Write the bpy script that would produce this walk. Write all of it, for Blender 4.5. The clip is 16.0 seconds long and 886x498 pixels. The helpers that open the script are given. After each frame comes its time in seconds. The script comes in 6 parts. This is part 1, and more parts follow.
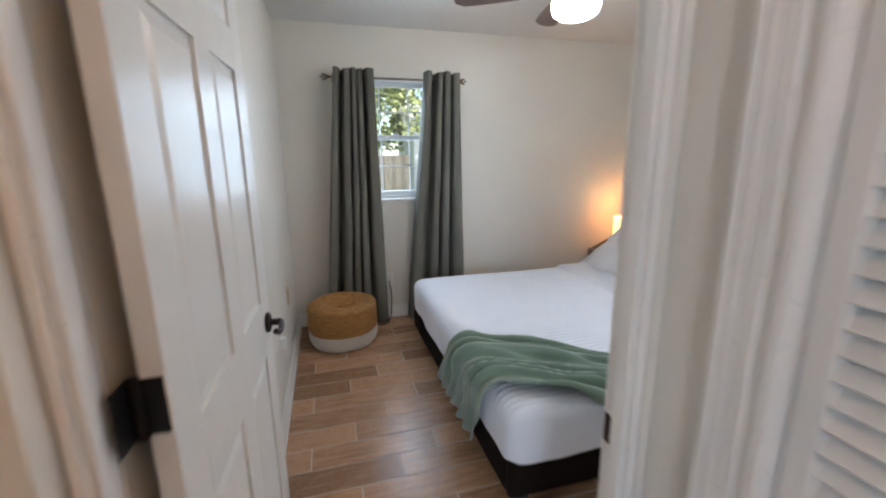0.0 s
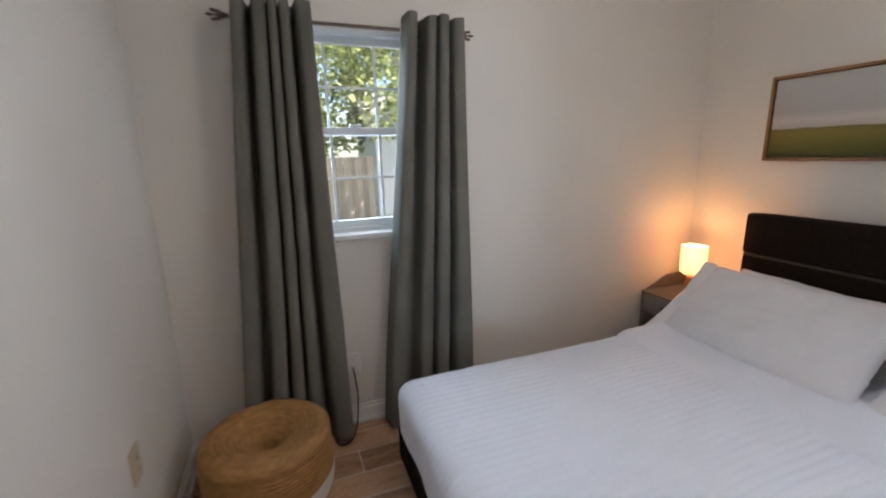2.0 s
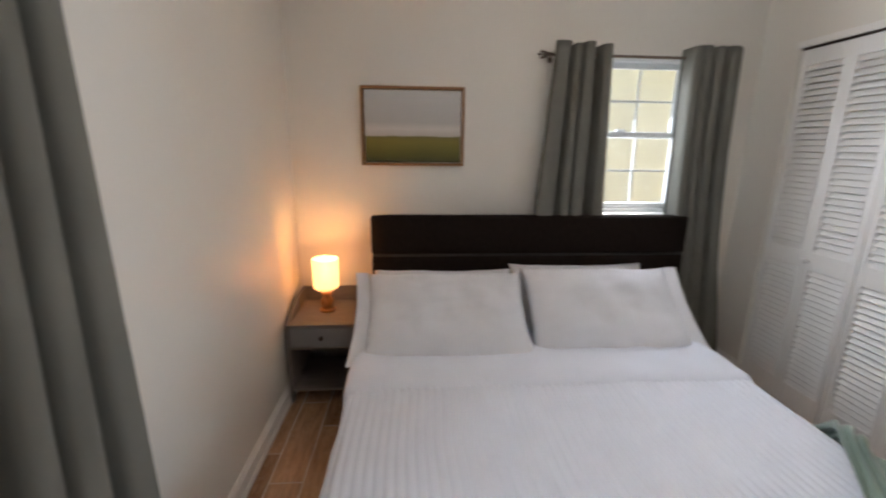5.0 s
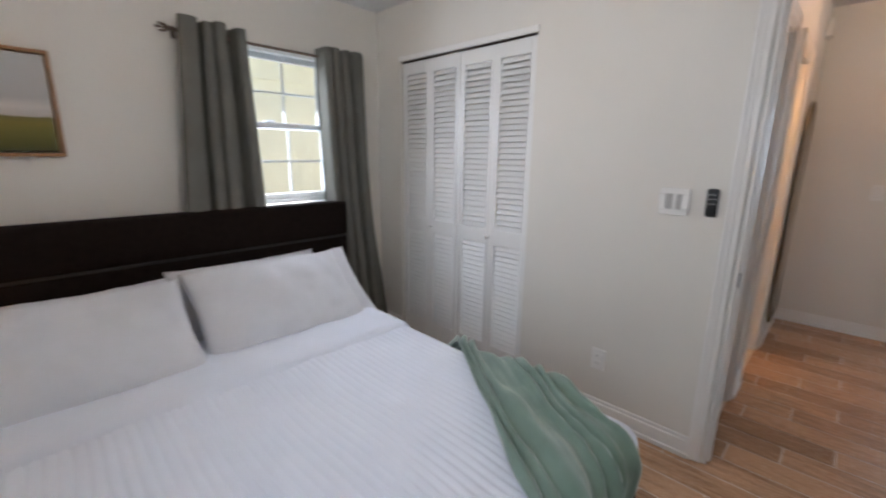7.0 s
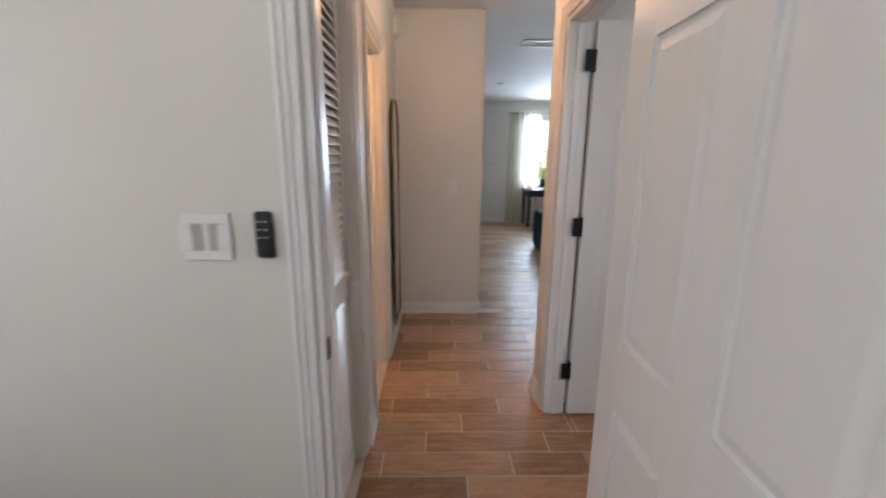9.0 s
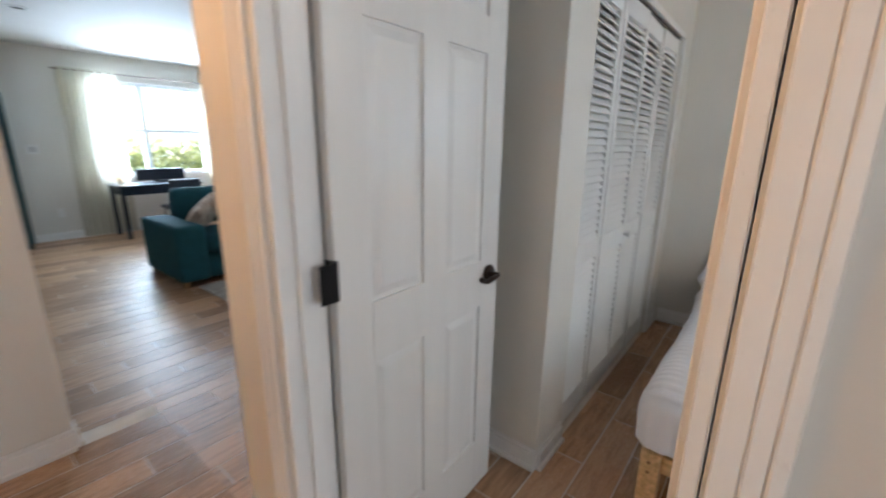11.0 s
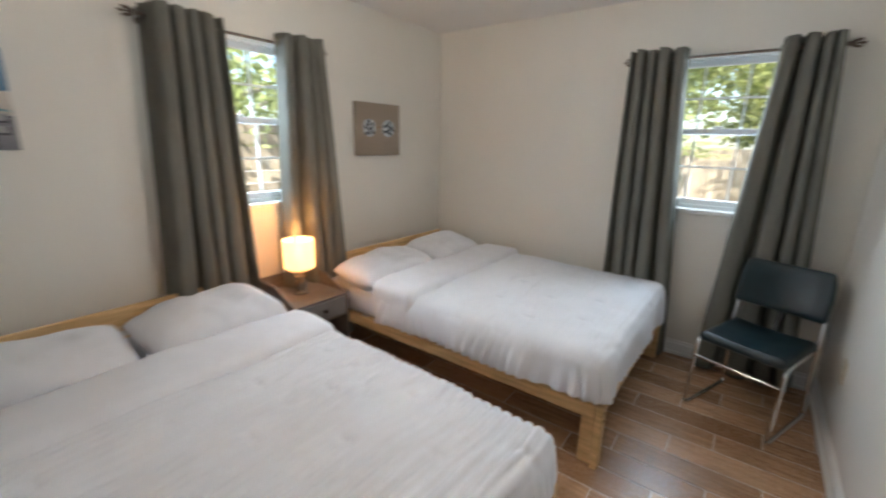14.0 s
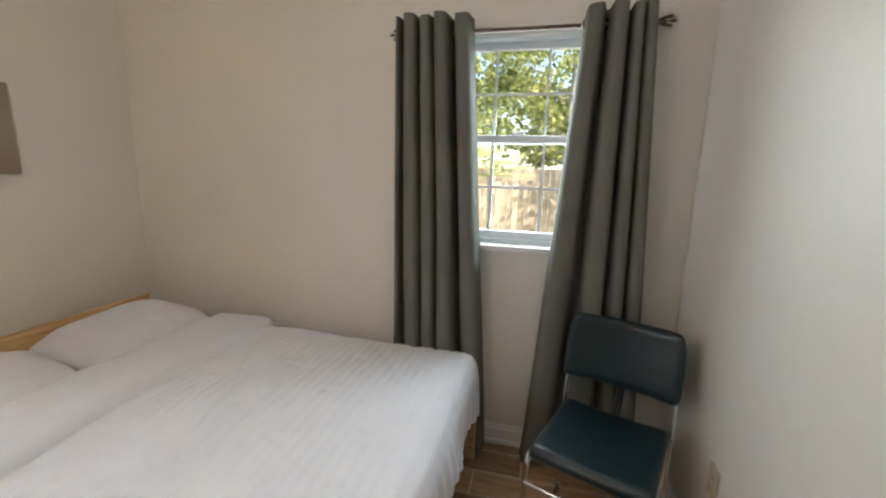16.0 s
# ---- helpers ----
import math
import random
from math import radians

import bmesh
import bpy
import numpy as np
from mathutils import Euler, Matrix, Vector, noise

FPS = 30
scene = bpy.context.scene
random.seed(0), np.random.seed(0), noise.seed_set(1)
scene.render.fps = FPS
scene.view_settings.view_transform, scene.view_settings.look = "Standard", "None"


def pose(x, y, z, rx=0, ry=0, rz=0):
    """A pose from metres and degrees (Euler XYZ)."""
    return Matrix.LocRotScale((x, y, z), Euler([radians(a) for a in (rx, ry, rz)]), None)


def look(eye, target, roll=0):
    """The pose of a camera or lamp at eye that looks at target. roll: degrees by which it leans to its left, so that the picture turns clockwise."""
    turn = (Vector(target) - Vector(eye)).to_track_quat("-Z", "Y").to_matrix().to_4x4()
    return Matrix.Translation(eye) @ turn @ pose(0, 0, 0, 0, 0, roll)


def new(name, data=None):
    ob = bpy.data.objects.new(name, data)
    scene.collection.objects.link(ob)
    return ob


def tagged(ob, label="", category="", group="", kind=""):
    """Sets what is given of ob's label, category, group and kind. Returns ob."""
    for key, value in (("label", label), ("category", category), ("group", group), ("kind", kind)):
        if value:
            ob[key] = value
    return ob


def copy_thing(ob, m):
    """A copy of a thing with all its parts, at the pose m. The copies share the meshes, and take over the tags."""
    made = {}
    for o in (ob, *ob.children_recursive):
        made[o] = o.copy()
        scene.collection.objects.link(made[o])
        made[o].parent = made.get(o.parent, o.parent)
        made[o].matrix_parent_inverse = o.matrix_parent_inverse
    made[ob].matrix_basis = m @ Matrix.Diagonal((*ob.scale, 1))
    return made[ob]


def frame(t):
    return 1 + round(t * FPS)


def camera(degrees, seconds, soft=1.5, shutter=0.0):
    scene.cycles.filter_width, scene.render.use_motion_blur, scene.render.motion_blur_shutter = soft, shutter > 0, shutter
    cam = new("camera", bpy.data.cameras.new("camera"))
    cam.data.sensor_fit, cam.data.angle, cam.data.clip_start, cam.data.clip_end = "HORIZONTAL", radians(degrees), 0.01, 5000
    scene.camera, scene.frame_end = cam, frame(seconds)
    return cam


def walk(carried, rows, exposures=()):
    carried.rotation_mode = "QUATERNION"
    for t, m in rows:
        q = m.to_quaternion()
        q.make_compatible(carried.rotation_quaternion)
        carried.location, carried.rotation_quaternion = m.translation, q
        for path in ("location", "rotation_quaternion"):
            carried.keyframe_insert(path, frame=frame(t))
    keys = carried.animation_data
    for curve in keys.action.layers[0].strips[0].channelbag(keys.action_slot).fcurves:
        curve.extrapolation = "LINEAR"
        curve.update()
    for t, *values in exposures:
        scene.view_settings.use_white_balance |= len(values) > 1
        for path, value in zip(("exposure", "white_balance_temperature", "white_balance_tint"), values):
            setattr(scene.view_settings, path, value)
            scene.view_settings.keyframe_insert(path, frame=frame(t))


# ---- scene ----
cam = camera(94.0, 16.0, 2.0, 0.5)
# seconds, stops, kelvin, tint
EXPOSURE = [(0.0, 1.62, 6050, 12), (1.0, 1.4, 6200, 14), (2.0, 1.3, 6300, 17), (3.0, 1.45, 6150, 16), (3.5, 1.52, 6200, 16), (4.5, 1.34, 6600, 16), (7.5, 1.36, 6150, 16), (8.2, 1.33, 6400, 16), (10.3, 1.63, 5950, 12), (11.5, 1.78, 6250, 11), (13.0, 1.77, 6750, 13), (14.0, 1.61, 6550, 12), (16.0, 1.53, 7200, 14)]
PATH = [
    (0, (0.06, 0.057, 1.425), (0.583, 1.937, 0.987), -0.7),
    (0.5, (0.115, 0.447, 1.449), (0.634, 2.323, 0.994), -1.0),
    (1, (0.216, 0.763, 1.479), (0.731, 2.635, 0.998), -1.3),
    (1.5, (0.261, 1.115, 1.47), (0.858, 2.966, 1.005), -1.2),
    (2, (0.289, 1.506, 1.456), (0.981, 3.329, 1.013), -1.4),
    (2.5, (0.306, 1.896, 1.456), (1.252, 3.596, 0.993), -0.4),
    (3, (0.302, 2.245, 1.461), (1.52, 3.765, 1.008), 0.0),
    (3.5, (0.334, 2.539, 1.45), (1.87, 3.747, 1.023), 0.4),
    (4, (0.331, 2.723, 1.474), (2.101, 3.543, 1.031), -0.1),
    (4.5, (0.345, 2.84, 1.493), (2.258, 3.192, 1.03), -0.2),
    (4.7, (0.347, 2.861, 1.493), (2.286, 3.003, 1.022), 0.2),
    (6.8, (0.29, 2.765, 1.412), (1.765, 1.49, 0.96), 0.5),
    (7.0, (0.29, 2.746, 1.408), (1.648, 1.344, 0.963), 0.7),
    (7.2, (0.275, 2.693, 1.412), (1.53, 1.203, 0.968), 0.7),
    (7.5, (0.258, 2.58, 1.409), (1.322, 0.942, 0.974), 0.7),
    (8.0, (0.228, 2.343, 1.414), (0.941, 0.524, 0.986), 0.4),
    (8.2, (0.23, 2.224, 1.415), (0.791, 0.354, 0.984), 0.3),
    (10.3, (0.318, 0.873, 1.423), (-0.665, -0.797, 0.929), 1.2),
    (10.5, (0.273, 0.745, 1.401), (-0.865, -0.826, 0.91), 1.1),
    (11.0, (0.086, 0.425, 1.388), (-1.428, -0.785, 0.891), 0.6),
    (11.2, (-0.002, 0.401, 1.413), (-1.596, -0.691, 0.896), 0.5),
    (11.5, (-0.082, 0.265, 1.447), (-1.849, -0.49, 0.892), 1.4),
    (12, (-0.297, 0.101, 1.44), (-2.214, -0.108, 0.906), 0.3),
    (12.5, (-0.498, 0.062, 1.432), (-2.404, 0.393, 0.93), 0.3),
    (13, (-0.722, 0.072, 1.45), (-2.488, 0.862, 0.956), 0.3),
    (13.5, (-0.887, 0.144, 1.49), (-2.394, 1.353, 0.975), 0.8),
    (14, (-0.965, 0.348, 1.481), (-2.123, 1.9, 0.978), 1.3),
    (14.5, (-1.042, 0.609, 1.475), (-1.857, 2.373, 1.003), 1.3),
    (15, (-1.098, 0.88, 1.458), (-1.634, 2.759, 1.031), 1.1),
    (15.5, (-1.087, 1.228, 1.474), (-1.521, 3.137, 1.064), 0.9),
    (16, (-1.079, 1.61, 1.44), (-1.547, 3.516, 1.054), 1.5),
]
walk(cam, [(t, look(eye, target, roll)) for t, eye, target, roll in PATH], EXPOSURE)
SKY, DAYW, SHADE_E = 0.15, 6.0, 0.62
LAMPW, FANW, FANW2, HALLW, BATHW = 3.2, 0.5, 0.55, 2.8, 19.0

# ---------------------------------------------------------------- light
world = bpy.data.worlds.new("sky")
scene.world = world
world.use_nodes = True
wn = world.node_tree
sky = wn.nodes.new("ShaderNodeTexSky")
sky.sky_type, sky.sun_disc = "NISHITA", False
sky.sun_elevation, sky.sun_rotation = radians(52), radians(142)
wn.nodes["Background"].inputs["Strength"].default_value = SKY
wn.links.new(sky.outputs["Color"], wn.nodes["Background"].inputs["Color"])

sun = new("sun", bpy.data.lights.new("sun", "SUN"))
sun.data.energy, sun.data.angle, sun.data.color = 5.0, radians(0.6), (1.0, 0.95, 0.86)
_a, _e = radians(142), radians(52)
sun.matrix_world = look((math.sin(_a) * math.cos(_e) * 30, math.cos(_a) * math.cos(_e) * 30, math.sin(_e) * 30), (0, 0, 0))


def area(name, eye, target, sx, sy, watts, colour):
    lamp = new(name, bpy.data.lights.new(name, "AREA"))
    lamp.data.shape, lamp.data.size, lamp.data.size_y = "RECTANGLE", sx, sy
    lamp.data.energy, lamp.data.color, lamp.data.spread = watts, colour, radians(150)
    lamp.matrix_world = look(eye, target)
    return lamp


def bulb(name, at, watts, colour, radius=0.03):
    lamp = new(name, bpy.data.lights.new(name, "POINT"))
    lamp.data.energy, lamp.data.color, lamp.data.shadow_soft_size = watts, colour, radius
    lamp.location = at
    return lamp


DAY = (0.68, 0.85, 1.0)
# area lamps added at the windows strengthen the daylight indoors
area("daylight_a", (0.66, 3.79, 1.54), (0.66, 0, 0.2), 0.84, 0.9, DAYW, DAY)
area("daylight_b", (3.19, 1.53, 1.54), (0, 1.53, 0.2), 0.84, 0.9, DAYW * 1.4, (0.86, 0.93, 1.0))
area("daylight_c", (-3.65, 1.69, 1.54), (0, 1.69, 0.2), 0.84, 0.9, DAYW * 2.0, DAY)
area("daylight_d", (-1.23, 3.79, 1.54), (-1.23, 0, 0.2), 0.84, 0.9, DAYW * 1.5, DAY)
# overdriven for its window, standing in for living room windows out of view
area("daylight_living", (-2.37, -7.5, 1.55), (-2.37, 0, 0.8), 2.3, 1.4, DAYW * 18, DAY)


# ---------------------------------------------------------------- materials
def mat(name, colour, rough=0.6, metal=0.0, vary=0.08, scale=6.0, bump=0.0, bscale=60.0, spec=0.5, random_by="", stretch=(1, 1, 1), emit=None, sheen=0.0, colour2=None):
    m = bpy.data.materials.new(name)
    m.use_nodes = True
    t, b = m.node_tree, m.node_tree.nodes["Principled BSDF"]
    link = t.links.new
    co = t.nodes.new("ShaderNodeTexCoord")
    mp = t.nodes.new("ShaderNodeMapping")
    mp.inputs["Scale"].default_value = stretch
    link(co.outputs["Object"], mp.inputs["Vector"])
    b.inputs["Roughness"].default_value, b.inputs["Metallic"].default_value = rough, metal
    b.inputs["Specular IOR Level"].default_value = spec
    big, fine = t.nodes.new("ShaderNodeTexNoise"), t.nodes.new("ShaderNodeTexNoise")
    big.inputs["Scale"].default_value, big.inputs["Detail"].default_value = scale, 4
    fine.inputs["Scale"].default_value, fine.inputs["Detail"].default_value = bscale, 3
    for n in (big, fine):
        link(mp.outputs["Vector"], n.inputs["Vector"])
    ramp = t.nodes.new("ShaderNodeValToRGB")
    dark = tuple(c * (1 - vary) for c in colour)
    light = tuple(min(1, c * (1 + vary)) for c in (colour2 or colour))
    ramp.color_ramp.elements[0].color, ramp.color_ramp.elements[1].color = (*dark, 1), (*light, 1)
    ramp.color_ramp.elements[0].position, ramp.color_ramp.elements[1].position = 0.3, 0.7
    if random_by:
        info = t.nodes.new("ShaderNodeObjectInfo") if random_by == "object" else t.nodes.new("ShaderNodeNewGeometry")
        out = info.outputs["Random"] if random_by == "object" else info.outputs["Random Per Island"]
        mix = t.nodes.new("ShaderNodeMath")
        mix.operation = "MULTIPLY_ADD"
        mix.inputs[1].default_value = 0.45
        link(big.outputs["Fac"], mix.inputs[2])
        sub = t.nodes.new("ShaderNodeMath")
        sub.operation = "SUBTRACT"
        sub.inputs[1].default_value = 0.5
        link(out, sub.inputs[0])
        link(sub.outputs[0], mix.inputs[0])
        link(mix.outputs[0], ramp.inputs["Fac"])
        shift = t.nodes.new("ShaderNodeVectorMath")
        shift.operation = "MULTIPLY_ADD"
        shift.inputs[1].default_value = (37, 19, 11)
        link(out, shift.inputs[0])
        link(mp.outputs["Vector"], shift.inputs[2])
        link(shift.outputs[0], big.inputs["Vector"])
    else:
        link(big.outputs["Fac"], ramp.inputs["Fac"])
    link(ramp.outputs["Color"], b.inputs["Base Color"])
    rr = t.nodes.new("ShaderNodeMapRange")
    rr.inputs["To Min"].default_value, rr.inputs["To Max"].default_value = max(0.02, rough - 0.07), min(1, rough + 0.07)
    link(fine.outputs["Fac"], rr.inputs["Value"])
    link(rr.outputs["Result"], b.inputs["Roughness"])
    if bump:
        bp = t.nodes.new("ShaderNodeBump")
        bp.inputs["Strength"].default_value, bp.inputs["Distance"].default_value = bump, 0.004
        link(fine.outputs["Fac"], bp.inputs["Height"])
        link(bp.outputs["Normal"], b.inputs["Normal"])
    if sheen:
        b.inputs["Sheen Weight"].default_value = sheen
    if emit:
        b.inputs["Emission Color"].default_value, b.inputs["Emission Strength"].default_value = (*emit[0], 1), emit[1]
    return m


WALL = mat("wall_paint", (0.735, 0.712, 0.66), 0.44, vary=0.025, scale=1.5, bump=0.12, bscale=140)
CEIL = mat("ceiling_paint", (0.74, 0.73, 0.71), 0.75, vary=0.02, scale=2, bump=0.25, bscale=90)
TRIM = mat("trim_paint", (0.82, 0.81, 0.79), 0.3, vary=0.02, scale=4, bump=0.03, bscale=60)
DOOR = mat("door_paint", (0.8, 0.79, 0.765), 0.3, vary=0.02, scale=3, bump=0.05, bscale=120, stretch=(6, 6, 0.6))
LOUVRE = mat("louvre_paint", (0.8, 0.8, 0.785), 0.35, vary=0.02, scale=4)
GROUT = mat("grout", (0.66, 0.58, 0.50), 0.85, vary=0.1, scale=12, bump=0.2)
TILE = mat("wood_look_tile", (0.335, 0.186, 0.098), 0.27, vary=0.16, scale=5, bump=0.1, bscale=30, random_by="object", stretch=(1.2, 9, 9), colour2=(0.45, 0.275, 0.162))
TILE_FAR = mat("wood_look_tile_far", (0.335, 0.186, 0.098), 0.4, vary=0.16, scale=5, bump=0.1, bscale=30, random_by="island", stretch=(1.2, 9, 9), colour2=(0.45, 0.275, 0.162))
BLACK = mat("black_metal", (0.012, 0.011, 0.011), 0.38, metal=0.6, vary=0.2, scale=30)
BRONZE = mat("bronze_metal", (0.045, 0.03, 0.024), 0.35, metal=0.85, vary=0.2, scale=30)
ROD = mat("rod_metal", (0.16, 0.12, 0.095), 0.35, metal=0.9, vary=0.2, scale=40)
NICKEL = mat("grommet_nickel", (0.7, 0.69, 0.66), 0.25, metal=1.0, vary=0.05, scale=40)
CHROME = mat("chrome", (0.75, 0.75, 0.75), 0.1, metal=1.0, vary=0.03, scale=40)
CURTAIN = mat("curtain_cloth", (0.165, 0.165, 0.145), 0.95, vary=0.08, scale=5, bump=0.3, bscale=700, spec=0.05)
# linen and duvet whites are tinted with the blue of the cool daylight
LINEN = mat("white_linen_daylight_tint", (0.76, 0.805, 0.90), 0.88, vary=0.02, scale=6, bump=0.25, bscale=420, spec=0.2, sheen=0.1)
DUVET = mat("white_duvet_daylight_tint", (0.765, 0.785, 0.835), 0.88, vary=0.025, scale=7, bump=0.35, bscale=260, spec=0.2, sheen=0.1)
PILLOW = mat("pillow_cotton", (0.73, 0.745, 0.79), 0.88, vary=0.03, scale=8, bump=0.25, bscale=300, spec=0.2)
SAGE = mat("sage_fleece", (0.17, 0.25, 0.205), 0.95, vary=0.1, scale=9, bump=0.4, bscale=380, spec=0.1, sheen=0.6)
DARKFAB = mat("headboard_fabric", (0.016, 0.011, 0.0095), 0.95, vary=0.15, scale=30, bump=0.5, bscale=900, spec=0.08)
PINE = mat("pine", (0.58, 0.37, 0.165), 0.5, vary=0.14, scale=4, bump=0.05, bscale=40, stretch=(1.2, 14, 14), colour2=(0.72, 0.5, 0.26))
PINE_Y = mat("pine_cross", (0.58, 0.37, 0.165), 0.5, vary=0.14, scale=4, bump=0.05, bscale=40, stretch=(14, 1.2, 14), colour2=(0.72, 0.5, 0.26))
GREYWOOD = mat("grey_wood", (0.165, 0.14, 0.125), 0.55, vary=0.15, scale=5, bump=0.08, bscale=50, stretch=(12, 1.5, 12))
GREYPAINT = mat("grey_drawer", (0.18, 0.178, 0.183), 0.45, vary=0.05, scale=10)
# near-black that stands in for unlit depth in slots, vent and outdoor panes
DARKIN = mat("dark_inside", (0.03, 0.028, 0.026), 0.8)
PLATE = mat("plate_plastic", (0.80, 0.795, 0.77), 0.3, vary=0.01)
IVORY = mat("ivory_plastic", (0.55, 0.47, 0.34), 0.35, vary=0.02)
PLASTIC = mat("black_plastic", (0.012, 0.012, 0.012), 0.3, vary=0.1)
JUTE = mat("jute", (0.40, 0.21, 0.07), 0.8, vary=0.22, scale=26, bump=0.7, bscale=160, stretch=(1, 1, 4))
POUFWHITE = mat("pouf_white_jute", (0.7, 0.68, 0.65), 0.85, vary=0.06, scale=30, bump=0.7, bscale=160, stretch=(1, 1, 4))
FRAMEWOOD = mat("oak_frame", (0.27, 0.135, 0.05), 0.45, vary=0.2, scale=6, stretch=(8, 8, 8))
LAMPWOOD = mat("turned_wood", (0.33, 0.14, 0.04), 0.4, vary=0.2, scale=14, stretch=(4, 4, 1))
LAMPGREY = mat("turned_grey_wood", (0.16, 0.13, 0.1), 0.55, vary=0.2, scale=14)
SHADE = mat("lamp_shade", (0.85, 0.7, 0.5), 0.8, vary=0.03, scale=60, emit=((1.0, 0.62, 0.30), SHADE_E))
_st = SHADE.node_tree
_sm, _sx = _st.nodes.new("ShaderNodeBsdfTransparent"), _st.nodes.new("ShaderNodeMixShader")
_sm.inputs["Color"].default_value = (1.0, 0.86, 0.66, 1)
_sx.inputs["Fac"].default_value = 0.42
_st.links.new(_st.nodes["Principled BSDF"].outputs[0], _sx.inputs[1])
_st.links.new(_sm.outputs[0], _sx.inputs[2])
_st.links.new(_sx.outputs[0], _st.nodes["Material Output"].inputs["Surface"])
GLOBE = mat("frosted_globe", (0.9, 0.9, 0.88), 0.4, emit=((1.0, 0.93, 0.82), 9.0))
BULBGLASS = mat("lit_bulb_glass", (0.9, 0.8, 0.6), 0.4, emit=((1.0, 0.72, 0.4), 2.2))
FANWOOD = mat("fan_blade", (0.11, 0.075, 0.06), 0.4, vary=0.2, scale=6, stretch=(2, 14, 14))
FANMETAL = mat("brushed_nickel", (0.5, 0.49, 0.47), 0.35, metal=1.0, vary=0.05)
LEATHER = mat("dark_teal_vinyl", (0.0042, 0.0168, 0.0224), 0.32, vary=0.2, scale=14, bump=0.12, bscale=220)
VINYL = mat("window_vinyl", (0.72, 0.76, 0.78), 0.35, vary=0.02)
SILL = mat("marble_sill", (0.74, 0.73, 0.71), 0.3, vary=0.05, scale=12)


def glass_material():
    m = bpy.data.materials.new("window_glass")
    m.use_nodes = True
    t = m.node_tree
    t.nodes.remove(t.nodes["Principled BSDF"])
    clear, gloss, mix = t.nodes.new("ShaderNodeBsdfTransparent"), t.nodes.new("ShaderNodeBsdfGlossy"), t.nodes.new("ShaderNodeMixShader")
    clear.inputs["Color"].default_value = (0.95, 0.97, 0.97, 1)
    gloss.inputs["Roughness"].default_value = 0.02
    mix.inputs["Fac"].default_value = 0.05
    t.links.new(clear.outputs[0], mix.inputs[1])
    t.links.new(gloss.outputs[0], mix.inputs[2])
    t.links.new(mix.outputs[0], t.nodes["Material Output"].inputs["Surface"])
    return m


GLASS = glass_material()


# ---------------------------------------------------------------- mesh helpers
def box(bm, x0, y0, z0, x1, y1, z1, bevel=0.0, seg=1, m=None):
    vs = [bm.verts.new(v) for v in ((x0, y0, z0), (x1, y0, z0), (x1, y1, z0), (x0, y1, z0), (x0, y0, z1), (x1, y0, z1), (x1, y1, z1), (x0, y1, z1))]
    fs = [bm.faces.new([vs[i] for i in f]) for f in ((3, 2, 1, 0), (4, 5, 6, 7), (0, 1, 5, 4), (1, 2, 6, 5), (2, 3, 7, 6), (3, 0, 4, 7))]
    if bevel:
        es = list({e for f in fs for e in f.edges})
        r = bmesh.ops.bevel(bm, geom=es, offset=bevel, segments=seg, affect="EDGES", profile=0.5)
        vs = list({v for f in r["faces"] for v in f.verts} | {v for v in vs if v.is_valid})
    if m is not None:
        for v in vs:
            v.co = m @ v.co
    return bm


def boxed(x0, y0, z0, x1, y1, z1, bevel=0.003, seg=1, m=None):
    return box(bmesh.new(), x0, y0, z0, x1, y1, z1, bevel, seg, m)


def lathe(profile, n=32, at=(0, 0, 0), bm=None):
    bm = bm or bmesh.new()
    rings = []
    for r, z in profile:
        if r < 1e-5:
            rings.append([bm.verts.new((at[0], at[1], at[2] + z))])
        else:
            rings.append([bm.verts.new((at[0] + r * math.cos(2 * math.pi * i / n), at[1] + r * math.sin(2 * math.pi * i / n), at[2] + z)) for i in range(n)])
    for a, b in zip(rings, rings[1:]):
        for i in range(n):
            j = (i + 1) % n
            q = [a[i % len(a)], a[j % len(a)], b[j % len(b)], b[i % len(b)]]
            q = list(dict.fromkeys(q))
            if len(q) > 2:
                bm.faces.new(q)
    return bm


def tube(points, r, n=10, bm=None, closed=False):
    """A round bar along a line of points."""
    bm = bm or bmesh.new()
    ps = [Vector(p) for p in points]
    rings = []
    up = Vector((0, 0, 1))
    for i, p in enumerate(ps):
        d = (ps[min(i + 1, len(ps) - 1)] - ps[max(i - 1, 0)]).normalized()
        side = d.cross(up)
        if side.length < 1e-3:
            side = d.cross(Vector((0, 1, 0)))
        side.normalize()
        other = side.cross(d).normalized()
        rings.append([bm.verts.new(p + r * (math.cos(2 * math.pi * k / n) * side + math.sin(2 * math.pi * k / n) * other)) for k in range(n)])
    for a, b in zip(rings, rings[1:]):
        for k in range(n):
            bm.faces.new((a[k], a[(k + 1) % n], b[(k + 1) % n], b[k]))
    bm.faces.new(rings[0][::-1])
    bm.faces.new(rings[-1])
    return bm


def bent(points, radius=0.05, steps=6):
    """The line of points with rounded corners."""
    ps = [Vector(p) for p in points]
    out = [ps[0]]
    for a, b, c in zip(ps, ps[1:], ps[2:]):
        u, w = (a - b).normalized(), (c - b).normalized()
        r = min(radius, (a - b).length / 2, (c - b).length / 2)
        p, q = b + u * r, b + w * r
        for k in range(steps + 1):
            s = k / steps
            out.append((1 - s) ** 2 * p + 2 * s * (1 - s) * b + s * s * q)
    out.append(ps[-1])
    return out


def mesh_of(name, bm, material, smooth=False):
    bmesh.ops.recalc_face_normals(bm, faces=bm.faces)
    me = bpy.data.meshes.new(name)
    bm.to_mesh(me)
    bm.free()
    me.materials.append(material)
    if smooth:
        me.shade_smooth()
        me.set_sharp_from_angle(angle=radians(38))
    return me


